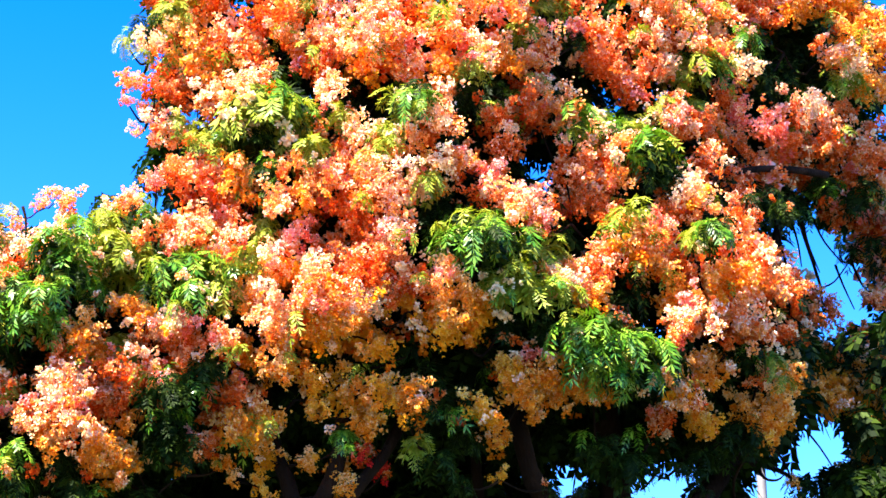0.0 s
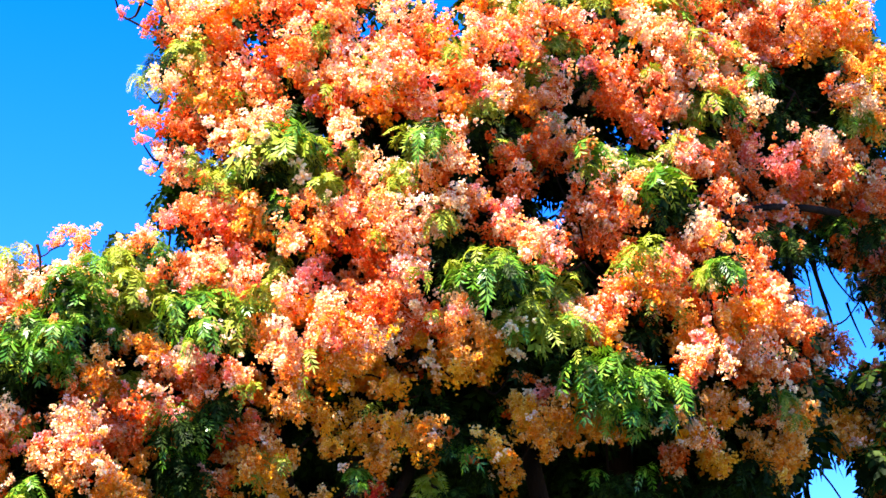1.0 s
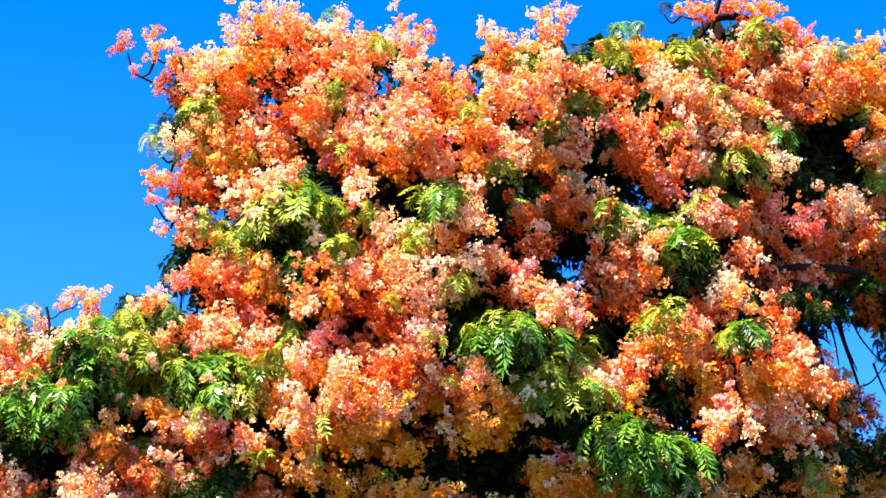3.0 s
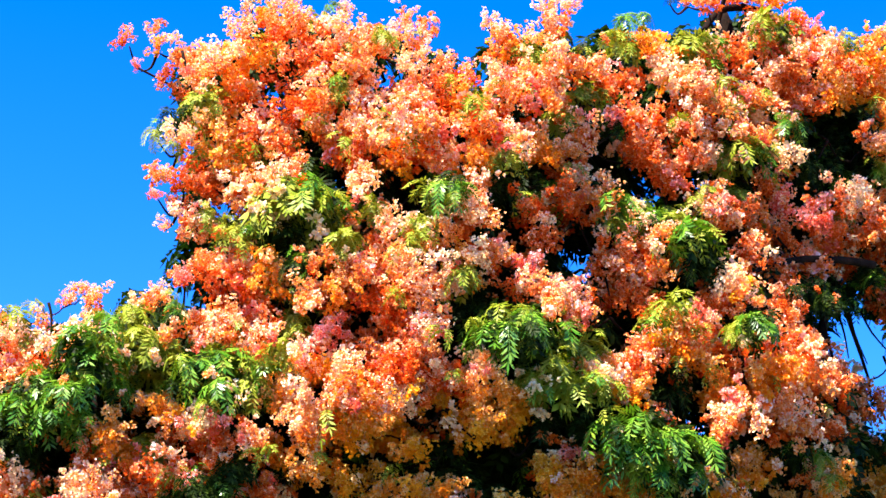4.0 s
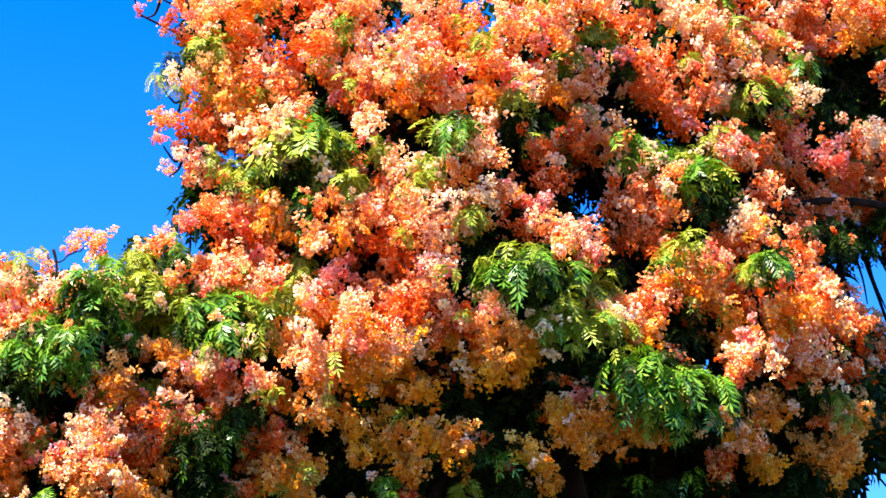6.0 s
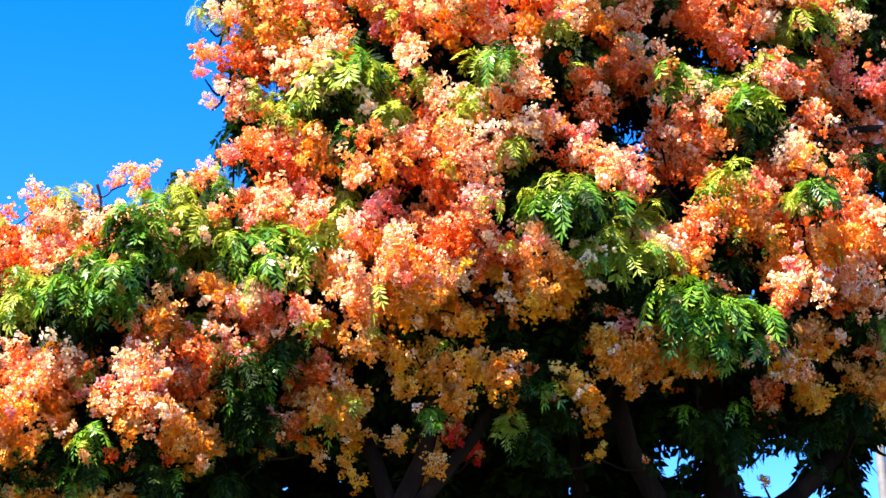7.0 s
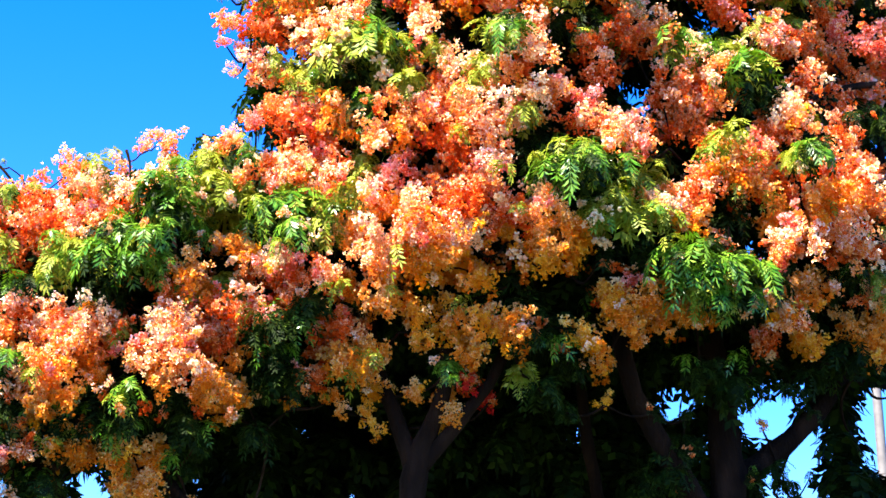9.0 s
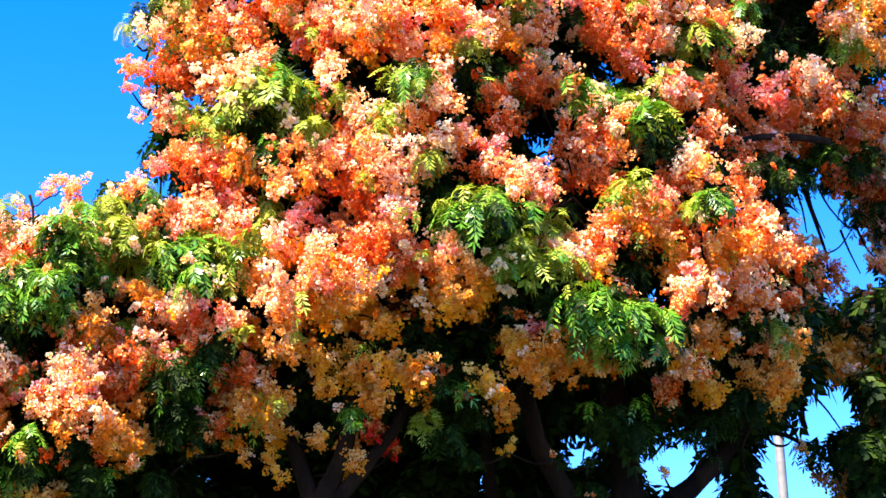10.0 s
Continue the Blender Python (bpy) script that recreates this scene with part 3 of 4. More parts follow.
BOUGHS.append([
    (-0.52, 5.66, 0.084, 'N'), (-0.64, 5.66, 0.084, 'P'), (-0.03, 5.63, 0.090, 'P'), (-0.18, 5.63, 0.090, 'G'),
    (-0.36, 5.63, 0.075, 'N'), (-0.12, 5.61, 0.075, 'G'), (-0.86, 5.61, 0.120, 'G'), (-0.24, 5.59, 0.105, 'L'),
    (-0.69, 5.59, 0.084, 'N'), (-0.93, 5.52, 0.150, 'L'), (-0.54, 5.50, 0.066, 'L'), (-0.03, 5.49, 0.095, 'P'),
    (-0.78, 5.49, 0.090, 'L'), (-0.12, 5.42, 0.089, 'P'), (-0.30, 5.42, 0.089, 'L'), (-0.57, 5.42, 0.104, 'C'),
    (-0.42, 5.38, 0.104, 'P'), (-0.85, 5.38, 0.134, 'L'), (-0.27, 5.32, 0.088, 'P'), (-0.71, 5.32, 0.083, 'L'),
    (-0.00, 5.25, 0.082, 'W'), (-0.27, 5.25, 0.073, 'N'), (-0.50, 5.22, 0.112, 'P'), (-0.83, 5.21, 0.074, 'P'),
])
BOUGHS.append([
    (-1.12, 5.69, 0.085, 'P'), (-1.57, 5.67, 0.107, 'C'), (-1.40, 5.66, 0.106, 'C'), (-1.23, 5.61, 0.091, 'P'),
    (-1.70, 5.60, 0.049, 'K'), (-1.59, 5.53, 0.076, 'C'), (-1.05, 5.52, 0.120, 'L'), (-1.23, 5.50, 0.084, 'C'),
    (-1.43, 5.45, 0.075, 'L'), (-1.16, 5.42, 0.084, 'L'), (-1.65, 5.41, 0.060, 'P'), (-1.47, 5.40, 0.096, 'P'),
    (-0.98, 5.35, 0.134, 'D'), (-1.25, 5.35, 0.083, 'L'), (-1.06, 5.21, 0.083, 'O'),
])
BOUGHS.append([
    (-3.17, 5.29, 0.080, 'L'), (-3.10, 5.23, 0.055, 'L'),
])
BOUGHS.append([
    (2.53, 5.18, 0.104, 'C'), (2.36, 5.14, 0.117, 'C'), (2.89, 5.13, 0.115, 'D'), (2.09, 5.11, 0.087, 'C'),
    (2.62, 5.09, 0.075, 'C'), (2.36, 5.05, 0.103, 'C'), (2.05, 4.98, 0.102, 'C'), (2.57, 4.96, 0.105, 'D'),
    (3.14, 4.95, 0.176, 'O'), (2.65, 4.91, 0.132, 'D'), (2.35, 4.90, 0.129, 'D'), (2.13, 4.90, 0.105, 'C'),
    (2.77, 4.87, 0.133, 'C'), (2.77, 4.86, 0.122, 'C'), (2.51, 4.86, 0.130, 'D'), (2.34, 4.85, 0.129, 'D'),
    (2.47, 4.84, 0.112, 'D'), (2.27, 4.84, 0.108, 'C'), (2.86, 4.82, 0.114, 'C'), (2.54, 4.81, 0.129, 'O'),
    (2.55, 4.78, 0.112, 'O'),
])
BOUGHS.append([
    (1.02, 5.15, 0.110, 'L'), (1.18, 5.14, 0.082, 'K'), (1.47, 5.14, 0.089, 'G'), (1.57, 5.10, 0.089, 'G'),
    (1.72, 5.10, 0.098, 'C'), (1.39, 5.05, 0.078, 'L'), (1.08, 5.04, 0.100, 'O'), (1.20, 5.04, 0.087, 'C'),
    (1.79, 4.98, 0.114, 'P'), (1.20, 4.97, 0.093, 'C'), (1.55, 4.97, 0.110, 'C'), (1.91, 4.94, 0.093, 'P'),
    (1.07, 4.94, 0.108, 'O'), (1.41, 4.90, 0.109, 'C'), (1.19, 4.87, 0.099, 'O'), (1.28, 4.86, 0.108, 'C'),
    (0.97, 4.83, 0.138, 'N'), (1.61, 4.83, 0.120, 'O'), (1.44, 4.76, 0.124, 'O'), (1.28, 4.71, 0.117, 'O'),
])
BOUGHS.append([
    (0.87, 5.19, 0.100, 'C'), (0.33, 5.15, 0.096, 'P'), (0.51, 5.10, 0.097, 'P'), (0.39, 5.10, 0.090, 'P'),
    (0.70, 5.09, 0.107, 'N'), (0.17, 5.08, 0.094, 'C'), (0.89, 5.06, 0.087, 'L'), (0.54, 5.02, 0.067, 'K'),
    (0.26, 4.94, 0.112, 'G'), (0.03, 4.93, 0.102, 'N'), (0.05, 4.92, 0.073, 'D'), (0.92, 4.89, 0.099, 'C'),
    (0.35, 4.87, 0.133, 'G'), (0.17, 4.86, 0.117, 'G'), (0.54, 4.85, 0.114, 'L'), (0.82, 4.84, 0.086, 'C'),
    (0.44, 4.83, 0.125, 'L'), (0.05, 4.81, 0.101, 'G'), (0.60, 4.80, 0.096, 'L'), (0.72, 4.75, 0.085, 'P'),
    (0.63, 4.73, 0.090, 'W'), (0.26, 4.72, 0.132, 'D'),
])
BOUGHS.append([
    (-0.38, 5.18, 0.103, 'P'), (-0.06, 5.15, 0.102, 'O'), (-0.62, 5.15, 0.094, 'P'), (-0.94, 5.15, 0.073, 'D'),
    (-0.09, 5.12, 0.088, 'L'), (-0.18, 5.09, 0.087, 'P'), (-0.35, 5.06, 0.093, 'P'), (-0.56, 5.03, 0.102, 'C'),
    (-0.70, 5.03, 0.087, 'O'), (-0.88, 5.02, 0.082, 'P'), (-0.90, 4.99, 0.073, 'L'), (-0.26, 4.96, 0.093, 'P'),
    (-0.47, 4.96, 0.116, 'C'), (-0.73, 4.96, 0.073, 'N'), (-0.09, 4.90, 0.116, 'N'), (-0.73, 4.90, 0.073, 'C'),
    (-0.94, 4.87, 0.073, 'L'), (-0.41, 4.84, 0.101, 'C'), (-0.26, 4.81, 0.087, 'P'), (-0.74, 4.81, 0.078, 'K'),
    (-0.80, 4.78, 0.052, 'K'), (-0.78, 4.75, 0.058, 'N'), (-0.49, 4.72, 0.092, 'P'), (-0.61, 4.72, 0.086, 'C'),
])
BOUGHS.append([
    (-1.21, 5.18, 0.103, 'C'), (-1.41, 5.18, 0.089, 'C'), (-1.32, 5.12, 0.112, 'C'), (-1.52, 5.12, 0.053, 'K'),
    (-1.05, 5.09, 0.088, 'O'), (-1.62, 5.02, 0.059, 'P'), (-0.96, 4.99, 0.082, 'N'), (-1.14, 4.99, 0.111, 'C'),
    (-1.25, 4.99, 0.111, 'C'), (-1.69, 4.99, 0.077, 'P'), (-1.54, 4.94, 0.062, 'G'), (-1.25, 4.90, 0.073, 'P'),
    (-1.44, 4.90, 0.082, 'P'), (-1.74, 4.90, 0.082, 'L'), (-1.88, 4.87, 0.103, 'G'), (-1.09, 4.84, 0.087, 'C'),
    (-1.27, 4.82, 0.087, 'P'), (-1.01, 4.81, 0.073, 'N'), (-1.19, 4.81, 0.073, 'C'), (-1.37, 4.81, 0.082, 'P'),
    (-1.50, 4.81, 0.073, 'P'), (-1.67, 4.77, 0.111, 'L'), (-1.11, 4.76, 0.072, 'P'), (-1.01, 4.72, 0.072, 'L'),
    (-1.56, 4.71, 0.087, 'L'), (-1.84, 4.71, 0.099, 'G'),
])
BOUGHS.append([
    (-3.06, 5.14, 0.061, 'P'), (-3.16, 5.14, 0.079, 'L'), (-3.01, 5.12, 0.039, 'W'), (-2.08, 4.99, 0.048, 'P'),
    (-2.03, 5.04, 0.083, 'P'), (-3.07, 5.01, 0.042, 'P'), (-1.95, 4.99, 0.083, 'P'), (-2.14, 4.97, 0.030, 'P'),
    (-3.14, 4.97, 0.054, 'D'), (-2.96, 4.95, 0.060, 'P'), (-2.25, 4.94, 0.084, 'L'), (-2.85, 4.92, 0.024, 'L'),
    (-3.01, 4.90, 0.036, 'G'), (-2.51, 4.90, 0.089, 'P'), (-1.93, 4.90, 0.095, 'L'), (-2.35, 4.89, 0.105, 'L'),
    (-2.20, 4.85, 0.083, 'P'), (-2.75, 4.80, 0.021, 'L'), (-2.65, 4.77, 0.024, 'L'), (-2.02, 4.77, 0.103, 'G'),
    (-2.34, 4.77, 0.089, 'P'), (-2.80, 4.77, 0.030, 'G'), (-2.44, 4.74, 0.082, 'C'), (-2.85, 4.74, 0.074, 'L'),
    (-2.93, 4.73, 0.089, 'P'), (-2.17, 4.71, 0.094, 'P'), (-3.02, 4.70, 0.104, 'C'),
])
BOUGHS.append([
    (2.66, 4.69, 0.132, 'O'), (2.41, 4.67, 0.118, 'O'), (2.36, 4.66, 0.127, 'O'), (2.67, 4.66, 0.112, 'O'),
    (2.00, 4.66, 0.102, 'C'), (2.54, 4.64, 0.104, 'O'), (2.25, 4.58, 0.126, 'O'), (2.79, 4.57, 0.106, 'O'),
    (2.44, 4.57, 0.118, 'O'), (3.10, 4.56, 0.174, 'O'), (2.17, 4.55, 0.112, 'O'), (2.64, 4.49, 0.120, 'O'),
    (2.69, 4.41, 0.149, 'D'), (2.72, 4.39, 0.113, 'O'), (2.80, 4.29, 0.132, 'D'), (2.68, 4.22, 0.113, 'O'),
])
BOUGHS.append([
    (1.94, 4.69, 0.106, 'C'), (1.65, 4.68, 0.111, 'P'), (1.77, 4.64, 0.104, 'P'), (1.00, 4.63, 0.121, 'N'),
    (1.99, 4.59, 0.118, 'D'), (1.51, 4.59, 0.120, 'C'), (1.38, 4.59, 0.118, 'P'), (1.28, 4.53, 0.086, 'P'),
    (1.78, 4.52, 0.081, 'D'), (1.89, 4.50, 0.082, 'L'), (1.59, 4.48, 0.127, 'N'), (1.99, 4.43, 0.118, 'O'),
    (1.97, 4.42, 0.083, 'L'), (1.82, 4.39, 0.065, 'C'), (1.49, 4.38, 0.101, 'O'), (1.14, 4.37, 0.122, 'G'),
    (1.01, 4.37, 0.120, 'G'), (1.39, 4.31, 0.110, 'O'), (1.95, 4.31, 0.101, 'O'), (1.26, 4.28, 0.100, 'O'),
    (1.12, 4.28, 0.098, 'G'), (1.09, 4.23, 0.123, 'N'), (1.32, 4.22, 0.087, 'P'), (1.73, 4.21, 0.116, 'O'),
    (1.92, 4.21, 0.118, 'O'), (1.92, 4.21, 0.084, 'O'),
])
BOUGHS.append([
    (0.38, 4.68, 0.118, 'L'), (0.77, 4.65, 0.084, 'O'), (0.65, 4.63, 0.095, 'L'), (0.50, 4.61, 0.103, 'L'),
    (0.26, 4.60, 0.082, 'L'), (0.11, 4.53, 0.092, 'O'), (0.23, 4.47, 0.101, 'Y'), (0.79, 4.40, 0.124, 'G'),
    (0.64, 4.39, 0.118, 'G'), (0.29, 4.39, 0.130, 'N'), (0.52, 4.39, 0.082, 'D'), (0.88, 4.37, 0.125, 'D'),
    (0.03, 4.35, 0.114, 'Y'), (0.11, 4.34, 0.086, 'Y'), (0.58, 4.32, 0.083, 'P'), (0.76, 4.31, 0.113, 'G'),
    (0.45, 4.28, 0.059, 'K'), (0.92, 4.26, 0.106, 'G'), (0.62, 4.25, 0.089, 'O'), (0.20, 4.25, 0.130, 'N'),
    (0.53, 4.22, 0.089, 'O'),
])
BOUGHS.append([
    (-0.86, 4.69, 0.072, 'P'), (-0.29, 4.66, 0.100, 'C'), (-0.38, 4.66, 0.100, 'C'), (-0.95, 4.66, 0.072, 'L'),
    (-0.66, 4.64, 0.072, 'W'), (-0.00, 4.63, 0.092, 'W'), (-0.83, 4.63, 0.081, 'O'), (-0.43, 4.60, 0.092, 'C'),
    (-0.06, 4.57, 0.080, 'P'), (-0.92, 4.57, 0.092, 'O'), (-0.26, 4.54, 0.100, 'C'), (-0.66, 4.54, 0.109, 'P'),
    (-0.54, 4.51, 0.109, 'O'), (-0.43, 4.48, 0.091, 'W'), (-0.71, 4.48, 0.100, 'P'), (-0.93, 4.45, 0.063, 'W'),
    (-0.00, 4.42, 0.091, 'O'), (-0.17, 4.42, 0.091, 'Y'), (-0.37, 4.42, 0.080, 'W'), (-0.88, 4.42, 0.091, 'P'),
    (-0.51, 4.39, 0.100, 'O'), (-0.65, 4.39, 0.108, 'O'), (-0.23, 4.37, 0.128, 'N'), (-0.80, 4.34, 0.091, 'W'),
    (-0.63, 4.31, 0.086, 'Y'), (-0.87, 4.31, 0.091, 'P'), (-0.03, 4.29, 0.100, 'Y'), (-0.40, 4.29, 0.091, 'Y'),
    (-0.54, 4.29, 0.108, 'Y'), (-0.34, 4.24, 0.080, 'Y'),
])
BOUGHS.append([
    (-0.81, 4.23, 0.086, 'O'), (-0.20, 4.21, 0.129, 'N'),
])
BOUGHS.append([
    (-1.09, 4.65, 0.087, 'L'), (-1.21, 4.65, 0.130, 'L'), (-1.32, 4.65, 0.130, 'G'), (-1.69, 4.65, 0.117, 'L'),
    (-1.43, 4.62, 0.101, 'G'), (-1.14, 4.53, 0.101, 'L'), (-1.80, 4.53, 0.074, 'G'), (-1.31, 4.50, 0.098, 'G'),
    (-1.03, 4.47, 0.080, 'O'), (-1.71, 4.47, 0.093, 'O'), (-1.11, 4.42, 0.100, 'N'), (-1.59, 4.41, 0.081, 'O'),
    (-1.39, 4.35, 0.072, 'W'), (-1.30, 4.33, 0.072, 'K'), (-1.53, 4.32, 0.072, 'P'), (-1.84, 4.31, 0.093, 'O'),
    (-1.13, 4.30, 0.051, 'P'), (-1.41, 4.30, 0.063, 'P'), (-1.16, 4.27, 0.100, 'N'), (-1.50, 4.27, 0.072, 'N'),
    (-1.10, 4.24, 0.080, 'P'), (-1.35, 4.24, 0.091, 'C'), (-1.66, 4.24, 0.086, 'L'), (-1.52, 4.22, 0.063, 'C'),
    (-1.77, 4.21, 0.092, 'O'), (-1.87, 4.21, 0.101, 'C'),
])
BOUGHS.append([
    (-2.60, 4.69, 0.112, 'C'), (-2.30, 4.68, 0.104, 'P'), (-3.16, 4.67, 0.105, 'C'), (-2.72, 4.66, 0.112, 'C'),
    (-1.91, 4.65, 0.112, 'G'), (-2.02, 4.62, 0.075, 'G'), (-2.95, 4.61, 0.095, 'P'), (-2.48, 4.59, 0.094, 'P'),
    (-2.32, 4.59, 0.083, 'P'), (-3.04, 4.58, 0.113, 'C'), (-2.56, 4.56, 0.111, 'C'), (-2.20, 4.53, 0.112, 'G'),
    (-2.68, 4.51, 0.117, 'C'), (-2.05, 4.50, 0.087, 'G'), (-3.15, 4.49, 0.113, 'C'), (-2.88, 4.48, 0.083, 'L'),
    (-2.51, 4.44, 0.093, 'L'), (-2.28, 4.44, 0.117, 'G'), (-2.43, 4.44, 0.081, 'L'), (-2.76, 4.39, 0.102, 'C'),
    (-1.98, 4.35, 0.087, 'G'), (-2.13, 4.35, 0.099, 'G'), (-2.54, 4.35, 0.093, 'L'), (-2.23, 4.29, 0.117, 'D'),
    (-3.13, 4.28, 0.112, 'D'), (-2.99, 4.28, 0.103, 'D'), (-2.66, 4.24, 0.102, 'D'), (-2.86, 4.21, 0.117, 'D'),
    (-2.28, 4.20, 0.087, 'D'),
])
BOUGHS.append([
    (2.66, 4.17, 0.131, 'D'), (3.09, 4.17, 0.174, 'D'), (2.81, 4.13, 0.133, 'O'), (2.43, 4.10, 0.119, 'D'),
    (2.68, 4.06, 0.144, 'O'), (2.16, 3.96, 0.124, 'D'), (2.09, 3.92, 0.063, 'O'), (2.64, 3.89, 0.133, 'O'),
    (2.30, 3.88, 0.111, 'O'), (2.43, 3.83, 0.112, 'O'),
])
BOUGHS.append([
    (1.42, 4.13, 0.079, 'Y'), (1.73, 4.13, 0.107, 'D'), (1.48, 4.12, 0.082, 'Y'), (1.22, 4.10, 0.093, 'C'),
    (1.79, 4.08, 0.094, 'D'), (1.59, 4.05, 0.106, 'D'), (1.13, 3.96, 0.124, 'D'), (1.46, 3.95, 0.095, 'D'),
    (1.32, 3.88, 0.057, 'D'), (1.03, 3.87, 0.138, 'D'), (1.39, 3.86, 0.063, 'D'), (1.03, 3.84, 0.092, 'D'),
    (1.19, 3.83, 0.056, 'D'), (1.42, 3.78, 0.070, 'D'), (1.10, 3.74, 0.043, 'D'),
])
BOUGHS.append([
    (0.32, 4.19, 0.073, 'Y'), (0.74, 4.17, 0.090, 'O'), (0.81, 4.17, 0.083, 'O'), (0.50, 4.17, 0.104, 'N'),
    (0.38, 4.15, 0.103, 'Y'), (0.66, 4.13, 0.094, 'O'), (0.42, 4.10, 0.081, 'O'), (0.51, 4.06, 0.082, 'O'),
    (0.05, 4.02, 0.113, 'D'), (0.19, 3.99, 0.080, 'Y'), (0.25, 3.95, 0.072, 'Y'), (0.84, 3.90, 0.091, 'D'),
    (0.10, 3.85, 0.080, 'D'), (0.26, 3.85, 0.064, 'O'),
])
BOUGHS.append([
    (-0.74, 4.16, 0.080, 'O'), (-0.85, 4.13, 0.080, 'O'), (-0.40, 4.11, 0.129, 'N'), (-0.60, 4.11, 0.115, 'N'),
    (-0.14, 4.09, 0.143, 'N'), (-0.54, 4.08, 0.079, 'Y'), (-0.68, 4.06, 0.058, 'Y'), (-0.65, 4.06, 0.085, 'Y'),
    (-0.43, 4.05, 0.085, 'O'), (-0.17, 4.04, 0.079, 'O'), (-0.32, 4.02, 0.079, 'Y'), (-0.77, 4.01, 0.115, 'N'),
    (-0.49, 3.98, 0.091, 'Y'), (-0.20, 3.97, 0.085, 'O'), (-0.12, 3.97, 0.090, 'D'), (-0.66, 3.95, 0.057, 'Y'),
    (-0.94, 3.92, 0.091, 'O'), (-0.41, 3.87, 0.079, 'O'), (-0.52, 3.82, 0.063, 'G'), (-0.13, 3.79, 0.099, 'L'),
    (-0.41, 3.74, 0.051, 'R'), (-0.70, 3.72, 0.057, 'O'), (-0.90, 3.72, 0.071, 'Y'), (-0.04, 3.71, 0.100, 'D'),
])
BOUGHS.append([
    (-1.04, 4.19, 0.085, 'O'), (-1.27, 4.18, 0.080, 'C'), (-1.57, 4.15, 0.080, 'L'), (-0.96, 4.12, 0.086, 'N'),
    (-1.32, 4.12, 0.085, 'C'), (-1.20, 4.09, 0.099, 'D'), (-1.60, 4.09, 0.100, 'C'), (-1.48, 4.06, 0.080, 'P'),
    (-1.71, 4.06, 0.109, 'C'), (-1.34, 4.03, 0.085, 'D'), (-1.44, 4.03, 0.080, 'C'), (-0.99, 4.03, 0.080, 'C'),
    (-1.07, 4.01, 0.100, 'C'), (-1.87, 3.99, 0.086, 'P'), (-1.39, 3.98, 0.099, 'D'), (-1.76, 3.98, 0.071, 'C'),
    (-1.07, 3.96, 0.099, 'C'), (-1.67, 3.94, 0.084, 'C'), (-1.59, 3.94, 0.084, 'C'), (-1.42, 3.94, 0.089, 'D'),
    (-1.76, 3.89, 0.090, 'C'), (-1.16, 3.88, 0.079, 'C'), (-1.05, 3.86, 0.099, 'O'), (-1.40, 3.84, 0.098, 'D'),
    (-1.90, 3.83, 0.090, 'P'), (-1.56, 3.83, 0.061, 'O'), (-0.97, 3.79, 0.091, 'O'), (-1.81, 3.78, 0.084, 'P'),
    (-1.24, 3.77, 0.070, 'C'), (-1.32, 3.74, 0.098, 'D'),
])
BOUGHS.append([
    (-1.73, 3.73, 0.078, 'O'), (-1.22, 3.72, 0.051, 'C'),
])
BOUGHS.append([
    (-1.94, 4.18, 0.081, 'C'), (-2.22, 4.15, 0.116, 'N'), (-2.98, 4.13, 0.088, 'D'), (-2.07, 4.09, 0.116, 'N'),
    (-2.65, 4.09, 0.087, 'C'), (-2.52, 4.08, 0.072, 'C'), (-3.12, 4.07, 0.103, 'C'), (-2.93, 4.07, 0.087, 'C'),
    (-2.77, 4.06, 0.093, 'C'), (-2.29, 4.05, 0.091, 'W'), (-1.96, 4.03, 0.080, 'P'), (-2.28, 4.03, 0.110, 'P'),
    (-1.99, 4.02, 0.062, 'P'), (-2.36, 4.02, 0.100, 'P'), (-2.59, 4.00, 0.081, 'P'), (-1.93, 3.98, 0.079, 'P'),
    (-2.22, 3.97, 0.087, 'C'), (-2.47, 3.97, 0.072, 'K'), (-2.91, 3.96, 0.081, 'C'), (-2.41, 3.95, 0.091, 'P'),
    (-2.77, 3.94, 0.075, 'O'), (-2.24, 3.93, 0.085, 'P'), (-2.01, 3.87, 0.085, 'P'), (-3.10, 3.87, 0.093, 'C'),
    (-2.96, 3.86, 0.087, 'C'), (-2.73, 3.86, 0.086, 'G'), (-2.58, 3.85, 0.092, 'P'), (-2.32, 3.85, 0.091, 'O'),
    (-2.84, 3.83, 0.110, 'D'), (-2.07, 3.81, 0.062, 'P'),
])
BOUGHS.append([
    (-2.52, 3.79, 0.091, 'O'), (-2.64, 3.77, 0.092, 'P'), (-2.30, 3.76, 0.062, 'O'), (-1.96, 3.73, 0.079, 'O'),
    (-2.99, 3.73, 0.058, 'C'), (-2.87, 3.72, 0.087, 'D'), (-2.70, 3.72, 0.081, 'P'), (-2.19, 3.71, 0.113, 'D'),
])
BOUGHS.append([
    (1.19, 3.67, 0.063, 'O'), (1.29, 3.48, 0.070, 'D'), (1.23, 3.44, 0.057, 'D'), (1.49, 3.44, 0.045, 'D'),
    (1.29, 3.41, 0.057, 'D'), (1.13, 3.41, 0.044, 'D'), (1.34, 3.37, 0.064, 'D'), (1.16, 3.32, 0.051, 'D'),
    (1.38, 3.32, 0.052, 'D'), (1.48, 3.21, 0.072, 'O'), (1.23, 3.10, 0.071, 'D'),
])
